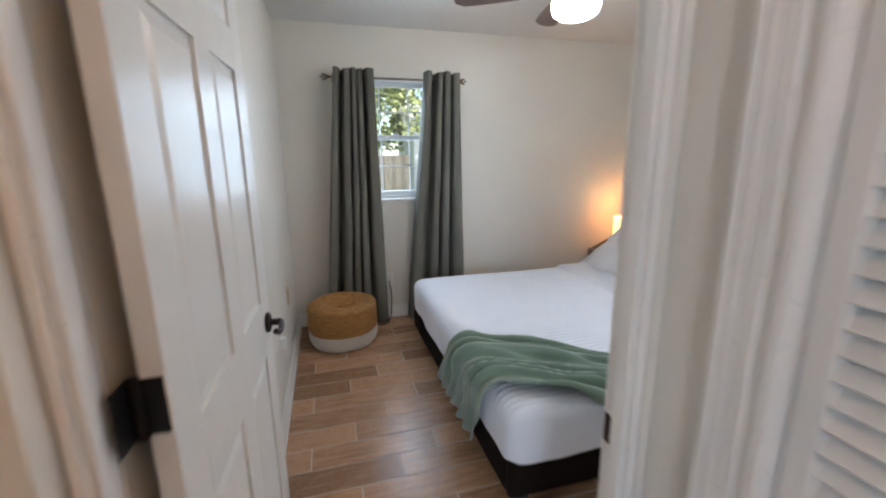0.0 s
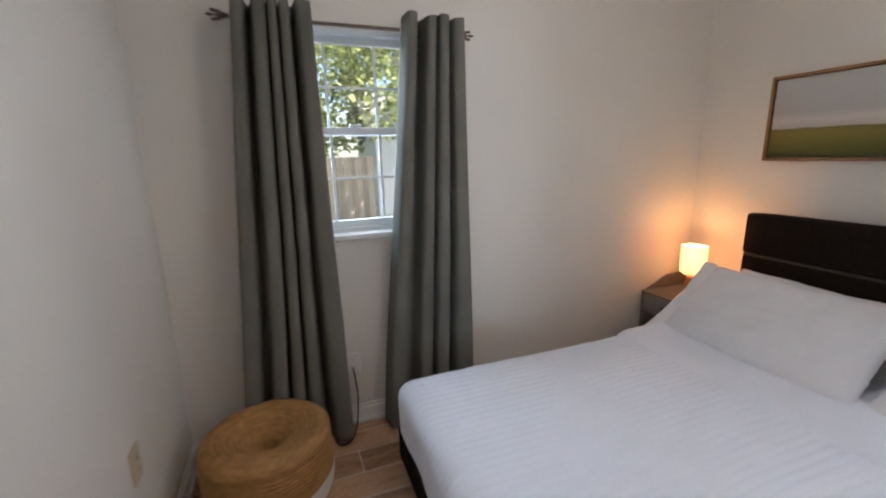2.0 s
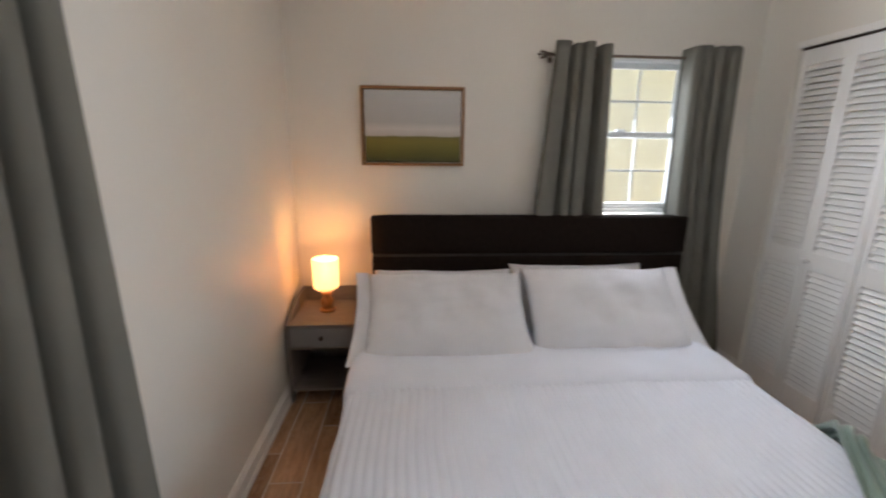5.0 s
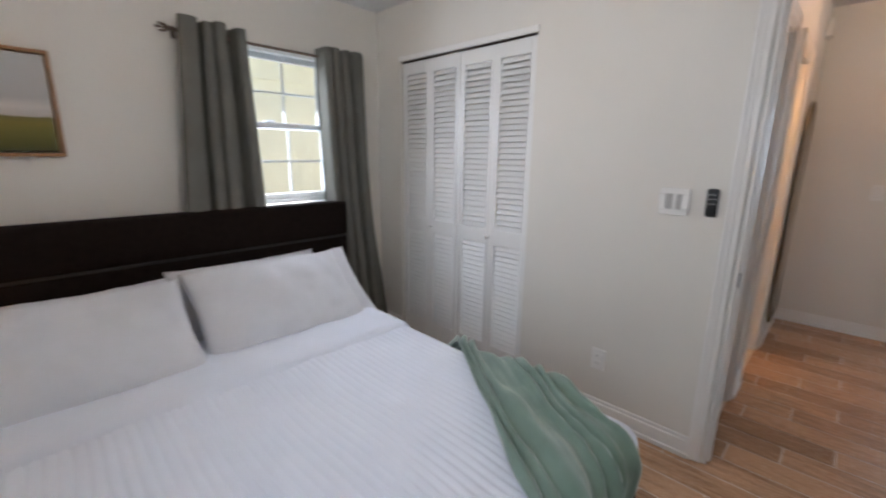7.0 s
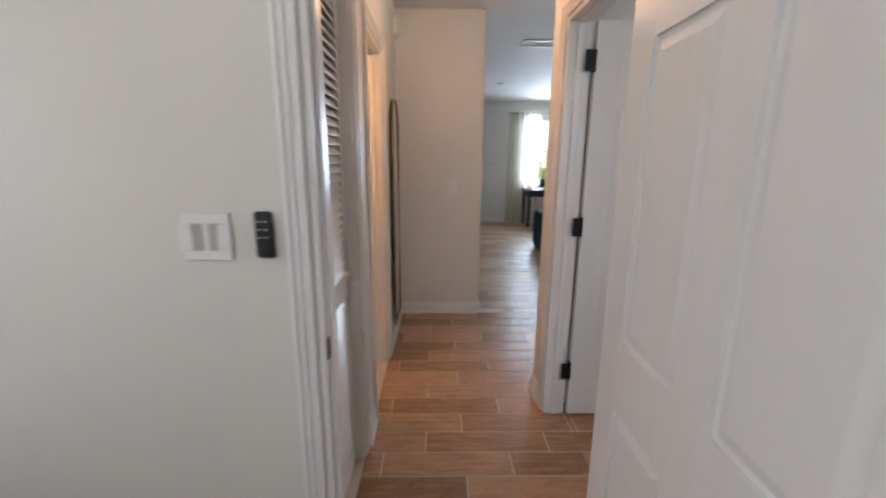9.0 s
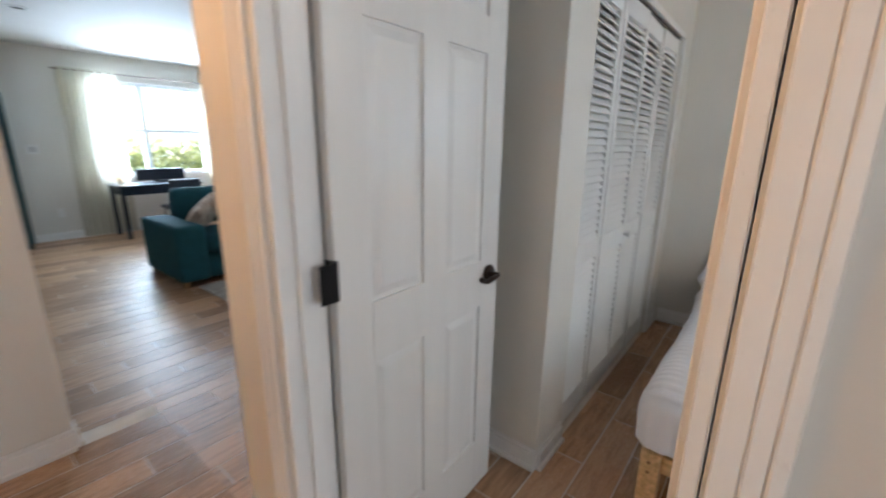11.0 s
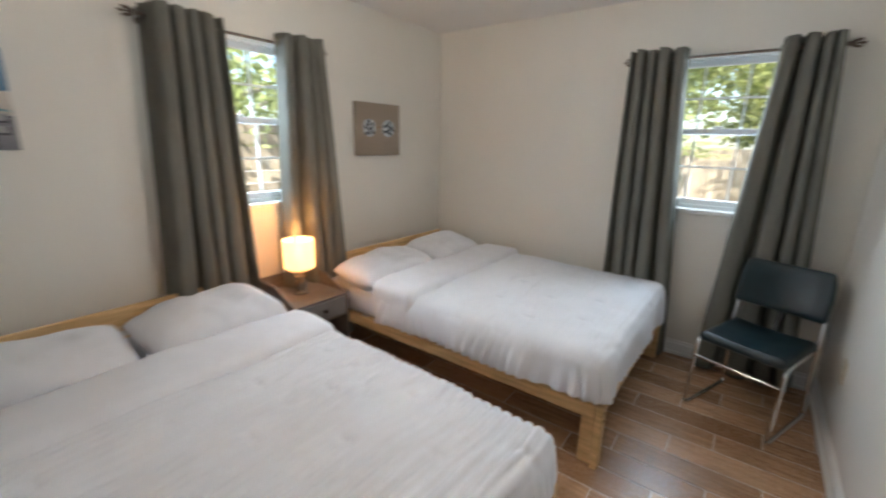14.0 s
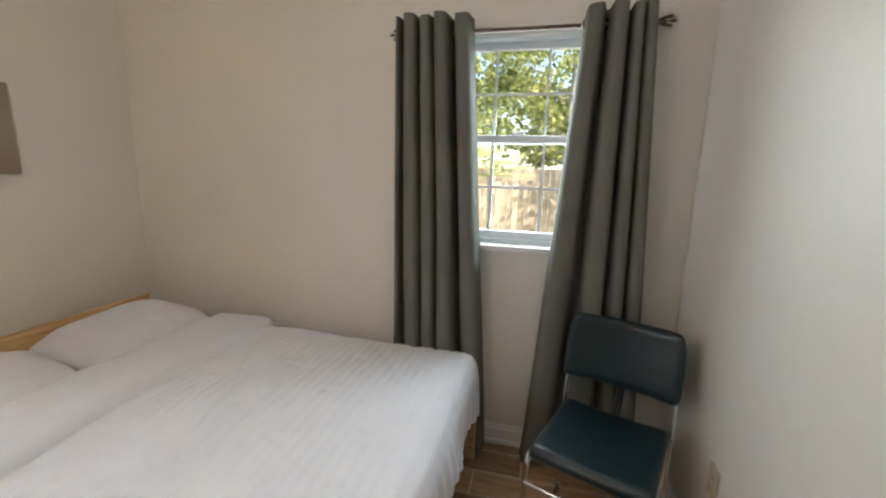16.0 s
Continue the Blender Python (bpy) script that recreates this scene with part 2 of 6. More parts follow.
def part(name, bm, material, parent, label="", smooth=False):
    ob = new(name, mesh_of(name, bm, material, smooth))
    ob.parent = parent
    if label:
        tagged(ob, label)
    return ob


def thing(name, at, label, category, group="", kind=""):
    ob = new(name)
    ob.matrix_world = at if isinstance(at, Matrix) else Matrix.Translation(at)
    ob.empty_display_size = 0.1
    return tagged(ob, label, category, group, kind)


def solid(name, bm, material, label, category, kind="", smooth=False):
    return tagged(new(name, mesh_of(name, bm, material, smooth)), label, category, "", kind)


# ---------------------------------------------------------------- walls, floor, ceilings
H1, H2 = 2.43, 2.56


def wall(name, x0, y0, x1, y1, top, holes=(), label="smooth white painted wall", base=0.0):
    """A wall along its longer side; holes are (from, to, bottom, top) along it."""
    bm = bmesh.new()
    along_x = abs(x1 - x0) > abs(y1 - y0)
    lo, hi = (x0, x1) if along_x else (y0, y1)

    def piece(a, b, z0, z1):
        if b - a > 1e-4 and z1 - z0 > 1e-4:
            box(bm, *((a, y0, z0, b, y1, z1) if along_x else (x0, a, z0, x1, b, z1)))
    at = lo
    for a, b, z0, z1 in sorted(holes):
        piece(at, a, base, top)
        piece(a, b, base, z0)
        piece(a, b, z1, top)
        at = b
    piece(at, hi, base, top)
    return solid(name, bm, WALL, label, "wall", "structure")


WZ = (1.07, 2.055)
wall("wall_north", -3.66, 3.62, 3.20, 3.80, H2, [(0.22, 1.10, *WZ), (-1.67, -0.79, *WZ)])
wall("wall_east", 3.02, 0.5, 3.20, 3.62, H2, [(1.07, 1.95, *WZ)])
wall("wall_west", -3.66, -0.62, -3.48, 3.62, H2, [(1.25, 2.13, *WZ)])
wall("wall_south_bedroom", -0.275, 0.60, 3.02, 0.675, H2, [(-0.275, 0.580, 0, 2.05), (1.61, 2.74, 0, 2.06)])
wall("wall_between_bedrooms", -0.46, 0.675, -0.25, 3.62, H2)
wall("wall_hall_corner", -0.46, 0.555, -0.275, 0.675, H2)
wall("wall_hall_west", -0.46, -0.62, -0.345, 0.555, H2, [(-0.385, 0.415, 0, 2.05)])
wall("wall_entry_south", -1.48, -0.62, -0.46, -0.50, H2)
wall("wall_closet_side", -1.48, -0.50, -1.36, -0.20, H2)
wall("wall_closet_front", -3.48, -0.32, -1.48, -0.20, H2, [(-3.15, -1.62, 0, 2.06)])
wall("wall_closet_back", -3.48, -0.62, -1.48, -0.50, H2)
wall("wall_hall_east", 0.60, -2.02, 0.72, 0.598, H2, [(-0.97, -0.37, 0, 2.03), (-0.02, 0.43, 0, 2.03)])
wall("wall_hall_south", -0.13, -2.02, 0.60, -1.905, H2)
wall("wall_living_south", -5.0, -7.54, 2.6, -7.38, H2, [(-3.12, -1.62, 0.85, 2.22)])
wall("wall_living_west", -5.12, -7.54, -5.0, -0.62, H2)
wall("wall_living_east", 2.6, -7.54, 2.72, -2.02, H2)
wall("wall_living_north", -5.0, -0.62, -3.66, -0.50, H2)
wall("wall_kitchen_north", 0.72, -2.02, 2.6, -1.905, H2)
wall("wall_bath_east", 1.55, -1.905, 1.6, 0.0, H2)
wall("wall_bath_north", 0.72, -0.06, 1.55, 0.0, H2)
wall("wall_linen_back", 1.15, 0.0, 1.2, 0.555, H2)
wall("wall_closet_rear", 1.2, 0.0, 3.02, 0.06, H2)
wall("wall_closet_end", 2.9, 0.06, 3.02, 0.5, H2)
solid("ceiling", boxed(-0.25, 0.555, H1, 3.02, 3.62, H1 + 0.1, 0), CEIL, "white painted bedroom ceiling", "ceiling", "structure")
solid("ceiling_second", boxed(-3.48, -0.50, H1, -0.46, 3.62, H1 + 0.1, 0), CEIL, "white painted bedroom ceiling", "ceiling", "structure")
# slab is the hall ceiling below; its unseen top and eaves block the sun
solid("roof", boxed(-4.1, -8.0, H2, 3.65, 4.25, H2 + 0.25, 0), CEIL, "hall and living ceiling slab with unseen sun-blocking eaves", "roof", "structure")
solid("roof_west", boxed(-5.6, -8.0, H2, -4.102, -0.2, H2 + 0.25, 0), CEIL, "flat roof slab over the living room wing", "roof", "structure")

floor = solid("floor", boxed(-5.0, -7.38, -0.12, 3.02, 3.62, -0.0012, 0), GROUT, "wood-look plank tile floor with pale grout", "floor", "structure")


def baseboard(name, x0, y0, x1, y1, side):
    """A stepped skirting along a wall; side points into the room."""
    bm = bmesh.new()
    along_x = abs(x1 - x0) > abs(y1 - y0)
    d = 1 if side > 0 else -1
    for depth, z0, z1 in ((0.026, 0.0, 0.022), (0.016, 0.022, 0.085), (0.009, 0.085, 0.105)):
        if along_x:
            box(bm, x0, min(y0, y0 + d * depth), z0, x1, max(y0, y0 + d * depth), z1, 0.002)
        else:
            box(bm, min(x0, x0 + d * depth), y0, z0, max(x0, x0 + d * depth), y1, z1, 0.002)
    return solid(name, bm, TRIM, "white painted wooden baseboard with shoe moulding", "baseboard", "structure")


for a in ((-0.25, 3.62, 3.02, 3.62, -1), (-0.25, 0.675, -0.25, 3.594, 1), (3.02, 0.675, 3.02, 3.594, -1), (0.63, 0.675, 1.60, 0.675, 1), (2.75, 0.675, 2.99, 0.675, 1),
          (-3.48, 3.62, -0.46, 3.62, -1), (-0.46, 0.49, -0.46, 3.594, -1), (-3.48, -0.17, -3.48, 3.594, 1), (-3.454, -0.20, -3.18, -0.20, 1), (-1.61, -0.20, -1.36, -0.20, 1),
          (-1.36, -0.474, -1.36, -0.20, 1), (-1.36, -0.50, -0.50, -0.50, 1), (-0.13, -1.905, 0.574, -1.905, 1), (0.60, -1.905, 0.60, -1.05, -1), (0.60, -0.29, 0.60, -0.07, -1),
          (-0.345, -0.62, -0.345, -0.46, 1), (-0.13, -2.02, -0.13, -1.905, -1), (-5.0, -7.38, 2.6, -7.38, 1)):
    baseboard("baseboard", *a)


# ---------------------------------------------------------------- windows
def window(name, at, turn, label, w=0.88, z0=1.07, z1=2.055):
    """A two-sash vinyl window, three panes by two in each sash. Local x runs along the wall, y points outdoors from the inner face."""
    win = thing(name, Matrix.Translation((at[0], at[1], 0)) @ pose(0, 0, 0, 0, 0, turn), label, "window", "bedroom windows", "structure")
    h, mid = w / 2, z0 + (z1 - z0) * 0.52
    bm = bmesh.new()
    box(bm, -h, 0.05, z0, -h + 0.035, 0.14, z1, 0.003)
    box(bm, h - 0.035, 0.05, z0, h, 0.14, z1, 0.003)
    box(bm, -h + 0.035, 0.05, z1 - 0.025, h - 0.035, 0.14, z1, 0.003)
    box(bm, -h + 0.035, 0.05, z0, h - 0.035, 0.14, z0 + 0.03, 0.003)
    part("window_frame", bm, VINYL, win)
    for sash, (a, b, y) in (("lower_sash", (z0 + 0.03, mid + 0.02, 0.06)), ("upper_sash", (mid - 0.02, z1 - 0.025, 0.095))):
        bm = bmesh.new()
        s = h - 0.036
        r = 0.036
        for q in ((-s, a, -s + r, b), (s - r, a, s, b), (-s + r, b - r, s - r, b), (-s + r, a, s - r, a + r)):
            box(bm, q[0], y, q[1], q[2], y + 0.03, q[3], 0.003)
        frame_ob = part(sash, bm, VINYL, win)
        gw, gh = (2 * (s - r)) / 3, (b - a - 2 * r) / 2
        bm = bmesh.new()
        for k in (1, 2):
            box(bm, -s + r + k * gw - 0.006, y + 0.011, a + r, -s + r + k * gw + 0.006, y + 0.021, b - r)
        box(bm, -s + r, y + 0.012, a + r + gh - 0.006, s - r, y + 0.020, a + r + gh + 0.006)
        part("muntins", bm, VINYL, frame_ob)
        pane = part("pane", boxed(-s + r, y + 0.0255, a + r, s - r, y + 0.0275, b - r, 0), GLASS, frame_ob, "clear window pane")
        pane.visible_shadow = False
    lock = boxed(-0.03, 0.045, mid + 0.021, 0.03, 0.075, mid + 0.035, 0.003)
    part("sash_lock", lock, VINYL, win)
    part("window_sill", boxed(-h + 0.001, -0.03, z0 - 0.024, h - 0.001, 0.049, z0 + 0.004, 0.004, 2), SILL, win, "pale marble window sill")
    return win


window("window_1", (0.66, 3.62), 0, "white vinyl sash window with clear glass above the pouf")
window("window_2", (3.02, 1.51), -90, "white vinyl sash window with clear glass behind the headboard")
window("window_3", (-3.48, 1.69), 90, "white vinyl sash window with clear glass above the nightstand")
window("window_4", (-1.23, 3.62), 0, "white vinyl sash window with clear glass behind the chair")

# the wide living room window
lw = thing("window_5", (-2.37, -7.38, 0), "wide white vinyl living room window with clear glass", "window", "", "structure")
bm = bmesh.new()
for q in ((-0.75, 0.85, -0.70, 2.22), (0.70, 0.85, 0.75, 2.22), (-0.7, 2.17, 0.7, 2.22), (-0.7, 0.85, 0.7, 0.90), (0.10, 0.90, 0.17, 2.17), (-0.7, 1.50, 0.10, 1.55), (0.17, 1.50, 0.7, 1.55)):
    box(bm, q[0], -0.13, q[1], q[2], -0.05, q[3], 0.004)
part("window_frame", bm, VINYL, lw)
bm = bmesh.new()
box(bm, 0.17, -0.1, 1.84, 0.70, -0.085, 1.86)
part("muntins", bm, VINYL, lw)
for q in ((-0.7, 0.10), (0.17, 0.70)):
    for z in ((0.9, 1.5), (1.55, 2.17)):
        p = part("pane", boxed(q[0], -0.112, z[0], q[1], -0.11, z[1], 0), GLASS, lw, "clear window pane")
        p.visible_shadow = False


# ---------------------------------------------------------------- doors
def panel_field(x0, z0, x1, z1, thick):
    """A raised and bevelled door panel, both faces."""
    bm = bmesh.new()
    for s in (-1, 1):
        y_edge, y_top = s * (thick / 2 - 0.009), s * (thick / 2 - 0.002)
        o = [bm.verts.new((x, y_edge, z)) for x, z in ((x0, z0), (x1, z0), (x1, z1), (x0, z1))]
        k, g = 0.012, 0.034
        i1 = [bm.verts.new((x, y_edge, z)) for x, z in ((x0 + k, z0 + k), (x1 - k, z0 + k), (x1 - k, z1 - k), (x0 + k, z1 - k))]
        i2 = [bm.verts.new((x, y_top, z)) for x, z in ((x0 + g, z0 + g), (x1 - g, z0 + g), (x1 - g, z1 - g), (x0 + g, z1 - g))]
        for a, b in ((o, i1), (i1, i2)):
            for j in range(4):
                bm.faces.new((a[j], a[(j + 1) % 4], b[(j + 1) % 4], b[j]))
        bm.faces.new(i2)
    return bm


def lever(parent, x, z, face, toward):
    """A door lever with a round rose on one face of the leaf; toward: the way that the grip points along x."""
    s = face
    bm = bmesh.new()
    prof = [(0, 0), (0.031, 0), (0.033, 0.004), (0.031, 0.010), (0.022, 0.013), (0.011, 0.015), (0.011, 0.045), (0, 0.045)]
    lathe(prof, 24, bm=bm)
    grip = bent([(0, 0, 0.045), (toward * 0.045, 0, 0.052), (toward * 0.085, -0.004, 0.050), (toward * 0.112, 0.012, 0.044)], 0.02, 4)
    tube(grip, 0.0085, 10, bm)
    h = part("door_handle", bm, BRONZE, parent, "oil-rubbed bronze lever handle", True)
    h.matrix_local = Matrix.Translation((x, s * 0.0175, z)) @ (pose(0, 0, 0, 90) if s < 0 else pose(0, 0, 0, -90) @ pose(0, 0, 0, 0, 0, 180) @ Matrix.Diagonal((-1, 1, 1, 1)))
    return h


def door(name, hinge, angle, width, label, flip=1, top=2.03, grip_z=0.905):
    """A six-panel leaf hinged at a point; local x runs from the hinge along the leaf."""
    d = thing(name, Matrix.Translation((*hinge, 0)) @ pose(0, 0, 0, 0, 0, angle), label, "door", "six-panel doors", "structure")
    th = 0.035
    st, z0 = 0.112, 0.012
    rails = ((z0, 0.235), (0.815, 0.985), (1.66, 1.765), (1.915, top))
    leaf = bmesh.new()
    for a, b in ((0.0, st), (width - st, width)):
        box(leaf, a, -th / 2, z0, b, th / 2, top, 0.0015)
    cx = width / 2
    for a, b in rails:
        box(leaf, st, -th / 2, a, width - st, th / 2, b)
    for (_, a), (b, _) in zip(rails, rails[1:]):
        box(leaf, cx - 0.052, -th / 2, a, cx + 0.052, th / 2, b)
    part("door_leaf", leaf, DOOR, d)
    for (_, a), (b, _) in zip(rails, rails[1:]):
        for x0, x1 in ((st, cx - 0.052), (cx + 0.052, width - st)):
            part("door_panel", panel_field(x0, a, x1, b, th), DOOR, d)
    for s in (-1, 1):
        lever(d, width - 0.065, grip_z, s, -1)
    part("latch_plate", boxed(width, -0.013, 0.862, width + 0.0015, 0.013, 0.922, 0), BRONZE, d, "bronze latch plate on the door edge")
    part("latch_bolt", boxed(width + 0.0015, -0.007, 0.882, width + 0.011, 0.007, 0.902, 0.002), NICKEL, d, "nickel spring latch")
    for z in (0.28, 1.075, 1.855):
        bm = bmesh.new()
        y = flip * (th / 2 + 0.006)
        tube([(-0.006, y, z - 0.048), (-0.006, y, z + 0.048)], 0.009, 10, bm)
        box(bm, -0.0022, -th / 2 + 0.004, z - 0.045, -0.0006, th / 2, z + 0.045)
        box(bm, -0.052, y + flip * 0.008 - 0.002, z - 0.047, -0.004, y + flip * 0.008 + 0.002, z + 0.047, 0.001)
        part("hinge", bm, BLACK, d, "black butt hinge")
    return d


door("door_1", (-0.2, 0.69), 88.0, 0.80, "white six-panel interior door standing open against the wall", flip=1)
door("door_2", (-0.472, -0.358), 180.5, 0.735, "white six-panel interior door opened into the second bedroom", flip=-1, grip_z=0.93)


def door_frame(name, along, a, b, face0, face1, top, stop_at, sides=(1, 1, 1, 1), strike=0, strike_face=0.0):
    """Jambs, stop and casings round an opening. along: 'x' or 'y'; the wall lies from face0 to face1; sides: casing at (face0 a, face0 b, face1 a, face1 b)."""
    f = thing(name, (0, 0, 0), "white painted door frame with moulded casing", "door frame", "", "structure")

    def put(nm, a0, f0, z0, a1, f1, z1, bev=0.002, material=TRIM, label=""):
        f0, f1 = min(f0, f1), max(f0, f1)
        q = (a0, f0, z0, a1, f1, z1) if along == "x" else (f0, a0, z0, f1, a1, z1)
        part(nm, boxed(*q, bev), material, f, label)
    j = 0.018
    put("jamb", a, face0 - 0.001, 0, a + j, face1 + 0.001, top)
    put("jamb", b - j, face0 - 0.001, 0, b, face1 + 0.001, top)
    put("jamb", a + j, face0 - 0.001, top - j, b - j, face1 + 0.001, top)
    put("stop", a + j, stop_at - 0.017, 0, a + j + 0.011, stop_at + 0.017, top - j)
    put("stop", b - j - 0.011, stop_at - 0.017, 0, b - j, stop_at + 0.017, top - j)
    put("stop", a + j + 0.011, stop_at - 0.017, top - j - 0.011, b - j - 0.011, stop_at + 0.017, top - j)
    for k, (face, out) in enumerate(((face0, -1), (face1, 1))):
        for edge, on in ((0, sides[2 * k]), (1, sides[2 * k + 1])):
            if not on:
                continue
            w = 0.062 if on == 1 else on
            for u0, u1, d in ((0.006, 0.030, 0.011), (0.030, 0.048, 0.015), (0.048, w, 0.019)):
                if u1 <= u0:
                    continue
                x0, x1 = (a - u1, a - u0) if edge == 0 else (b + u0, b + u1)
                put("casing", x0, face + out * 0.0005, 0, x1, face + out * d, top + 0.062)
        for u0, u1, d in ((0.006, 0.030, 0.011), (0.030, 0.048, 0.015), (0.048, 0.062, 0.019)):
            put("casing", a - 0.004, face + out * 0.0005, top + u0, b + 0.004, face + out * (d - 0.001), top + u1)
    if strike:
        x = b - j if strike > 0 else a + j
        put("strike_plate", min(x - strike * 0.0025, x), strike_face - 0.014, 0.87, max(x - strike * 0.0025, x), strike_face + 0.014, 0.93, 0, BRONZE, "bronze strike plate")
    return f


door_frame("door_frame_1", "x", -0.272, 0.578, 0.60, 0.675, 2.048, 0.625, sides=(1, 0, 0, 1), strike=1, strike_face=0.655)
door_frame("door_frame_2", "y", -0.383, 0.413, -0.46, -0.345, 2.048, -0.405, sides=(0, 1, 1, 1), strike=1, strike_face=-0.435)
door_frame("door_frame_3", "y", -0.968, -0.372, 0.60, 0.72, 2.028, 0.66, sides=(1, 1, 0, 0), strike=-1, strike_face=0.69)
door_frame("door_frame_4", "y", -0.018, 0.428, 0.60, 0.72, 2.028, 0.70, sides=(1, 1, 0, 0))


# ---------------------------------------------------------------- louvred closet doors
def slat_mesh(w):
    bm = bmesh.new()
    box(bm, -w / 2, -0.003, -0.0182, w / 2, 0.003, 0.0182, 0.0015)
    return mesh_of("slat", bm, LOUVRE)


SLATS = {}


def louvre_leaf(name, at, turn, w, label, knob=0, z0=0.02, z1=2.044, group="", pitch=0.0335):
    """One louvred leaf; local x runs along the leaf from its left end, the front faces -y."""
    d = thing(name, Matrix.Translation((at[0], at[1], 0)) @ pose(0, 0, 0, 0, 0, turn), label, "closet door", group, "structure")
    st, t = 0.038, 0.014
    mid = (0.845, 0.945)
    bm = bmesh.new()
    for a, b in ((0.0015, st), (w - st, w - 0.0015)):
        box(bm, a, -t, z0, b, t, z1, 0.002)
    part("stile", bm, LOUVRE, d)
    for a, b in ((z0, z0 + 0.13), mid, (z1 - 0.085, z1)):
        part("rail", boxed(st, -t, a, w - st, t, b, 0.0015), LOUVRE, d)
    key = round(w, 3)
    if key not in SLATS:
        SLATS[key] = slat_mesh(w - 2 * st + 0.006)
    for a, b in ((z0 + 0.13, mid[0]), (mid[1], z1 - 0.085)):
        n = round((b - a) / pitch)
        for i in range(n):
            s = new("slat", SLATS[key])
            s.parent = d
            s.matrix_local = pose(w / 2, 0, a + (i + 0.5) * (b - a) / n, -36)
    if knob:
        bm = lathe([(0, 0), (0.008, 0), (0.007, 0.012), (0.014, 0.02), (0.016, 0.028), (0.012, 0.035), (0, 0.036)], 16)
        k = part("knob", bm, LOUVRE, d, "small round white knob", True)
        k.matrix_local = Matrix.Translation((w - 0.02 if knob > 0 else 0.02, -t, 0.895)) @ pose(0, 0, 0, 90)
    return d


# closet of the first bedroom: the leaves face north (+y)
for k in range(4):
    w = (2.735 - 1.615) / 4
    tilt = (1.2, -1.2, 1.2, -1.2)[k]
    louvre_leaf("closet_door", (2.735 - k * w, 0.645), 180 + tilt * 0.5, w, "white louvred bifold closet door, closed", {1: -1, 2: 1}.get(k, 0), group="bifold closet doors")
# closet of the second bedroom
for k in range(4):
    w = (3.325 - 1.805) / 4
    tilt = (1.2, -1.2, 1.2, -1.2)[k]
    louvre_leaf("closet_door", (-1.625 - k * w, -0.235), 180 + tilt, w, "white louvred bifold closet door, closed", {1: 1, 2: -1}.get(k, 0), group="bifold closet doors of the second bedroom")
louvre_leaf("linen_door", (0.652, 0.408), -90, 0.40, "white louvred linen closet door in the hall, closed", 1, pitch=0.0335)
for nm, x0, x1, yf, yb in (("closet_header", 1.60, 2.75, 0.675, 0.62), ("closet_header_second", -3.16, -1.61, -0.20, -0.26)):
    bm = bmesh.new()
    box(bm, x0 - 0.002, yf + 0.001, 2.052, x1 + 0.002, yf + 0.012, 2.088, 0.004)
    solid(nm, bm, TRIM, "thin white closet header trim", "trim", "structure")
    solid(nm.replace("header", "track"), boxed(x0 + 0.012, yb, 2.041, x1 - 0.012, yf - 0.014, 2.055, 0.001), BRONZE, "dark metal sliding track over the bifold doors", "trim", "structure")
solid("closet_jamb", boxed(-3.18, -0.199, 0.0, -3.145, -0.18, 2.05, 0.003), TRIM, "white closet side trim", "trim", "structure")
# bathroom door seen half open through the lit doorway
bd = thing("door_3", Matrix.Translation((0.74, -0.945, 0)) @ pose(0, 0, 0, 0, 0, 12), "white bathroom door standing wide open in warm light", "door", "", "structure")
part("door_leaf", boxed(0, -0.0175, 0.012, 0.56, 0.0175, 2.0, 0.002), DOOR, bd)
part("latch_plate", boxed(0.56, -0.013, 0.86, 0.5615, 0.013, 0.94, 0), BRONZE, bd)


# ---------------------------------------------------------------- soft shapes
def wrinkle(p, s, a):
    return a * noise.noise(Vector(p) * s)


def soft_box(x0, y0, z0, x1, y1, z1, r, step, lift=None, open_bottom=True, puff=0.0):
    """A rounded cushion-like block on a grid; lift(p, n) moves each point along its normal."""
    bm = bmesh.new()
    lo, hi = Vector((x0, y0, z0)), Vector((x1, y1, z1))
    n = [max(2, round((hi[i] - lo[i]) / step[i])) for i in range(3)]
    made = {}

    def vert(i, j, k):
        key = (i, j, k)
        if key not in made:
            p = Vector((lo.x + (hi.x - lo.x) * i / n[0], lo.y + (hi.y - lo.y) * j / n[1], lo.z + (hi.z - lo.z) * k / n[2]))
            c = Vector((min(max(p.x, lo.x + r), hi.x - r), min(max(p.y, lo.y + r), hi.y - r), min(p.z, hi.z - r) if open_bottom else min(max(p.z, lo.z + r), hi.z - r)))
            d = p - c
            nn = d.normalized() if d.length > 1e-6 else Vector((0, 0, 1))
            p = c + nn * r
            if puff:
                u, w = (p.x - x0) / (x1 - x0), (p.y - y0) / (y1 - y0)
                p.z += puff * max(0, 16 * u * (1 - u) * w * (1 - w)) ** 0.5 * (k / n[2])
            if lift:
                p = p + nn * lift(p, nn)
            made[key] = bm.verts.new(p)
        return made[key]
    for k, flip in ((n[2], False), (0, True)):
        if flip and open_bottom:
            continue
        for i in range(n[0]):
            for j in range(n[1]):
                bm.faces.new([vert(i, j, k), vert(i + 1, j, k), vert(i + 1, j + 1, k), vert(i, j + 1, k)])
    for k in range(n[2]):
        for i in range(n[0]):
            for j in (0, n[1]):
                bm.faces.new([vert(i, j, k), vert(i + 1, j, k), vert(i + 1, j, k + 1), vert(i, j, k + 1)])
        for j in range(n[1]):
            for i in (0, n[0]):
                bm.faces.new([vert(i, j, k), vert(i, j + 1, k), vert(i, j + 1, k + 1), vert(i, j, k + 1)])
    return bm


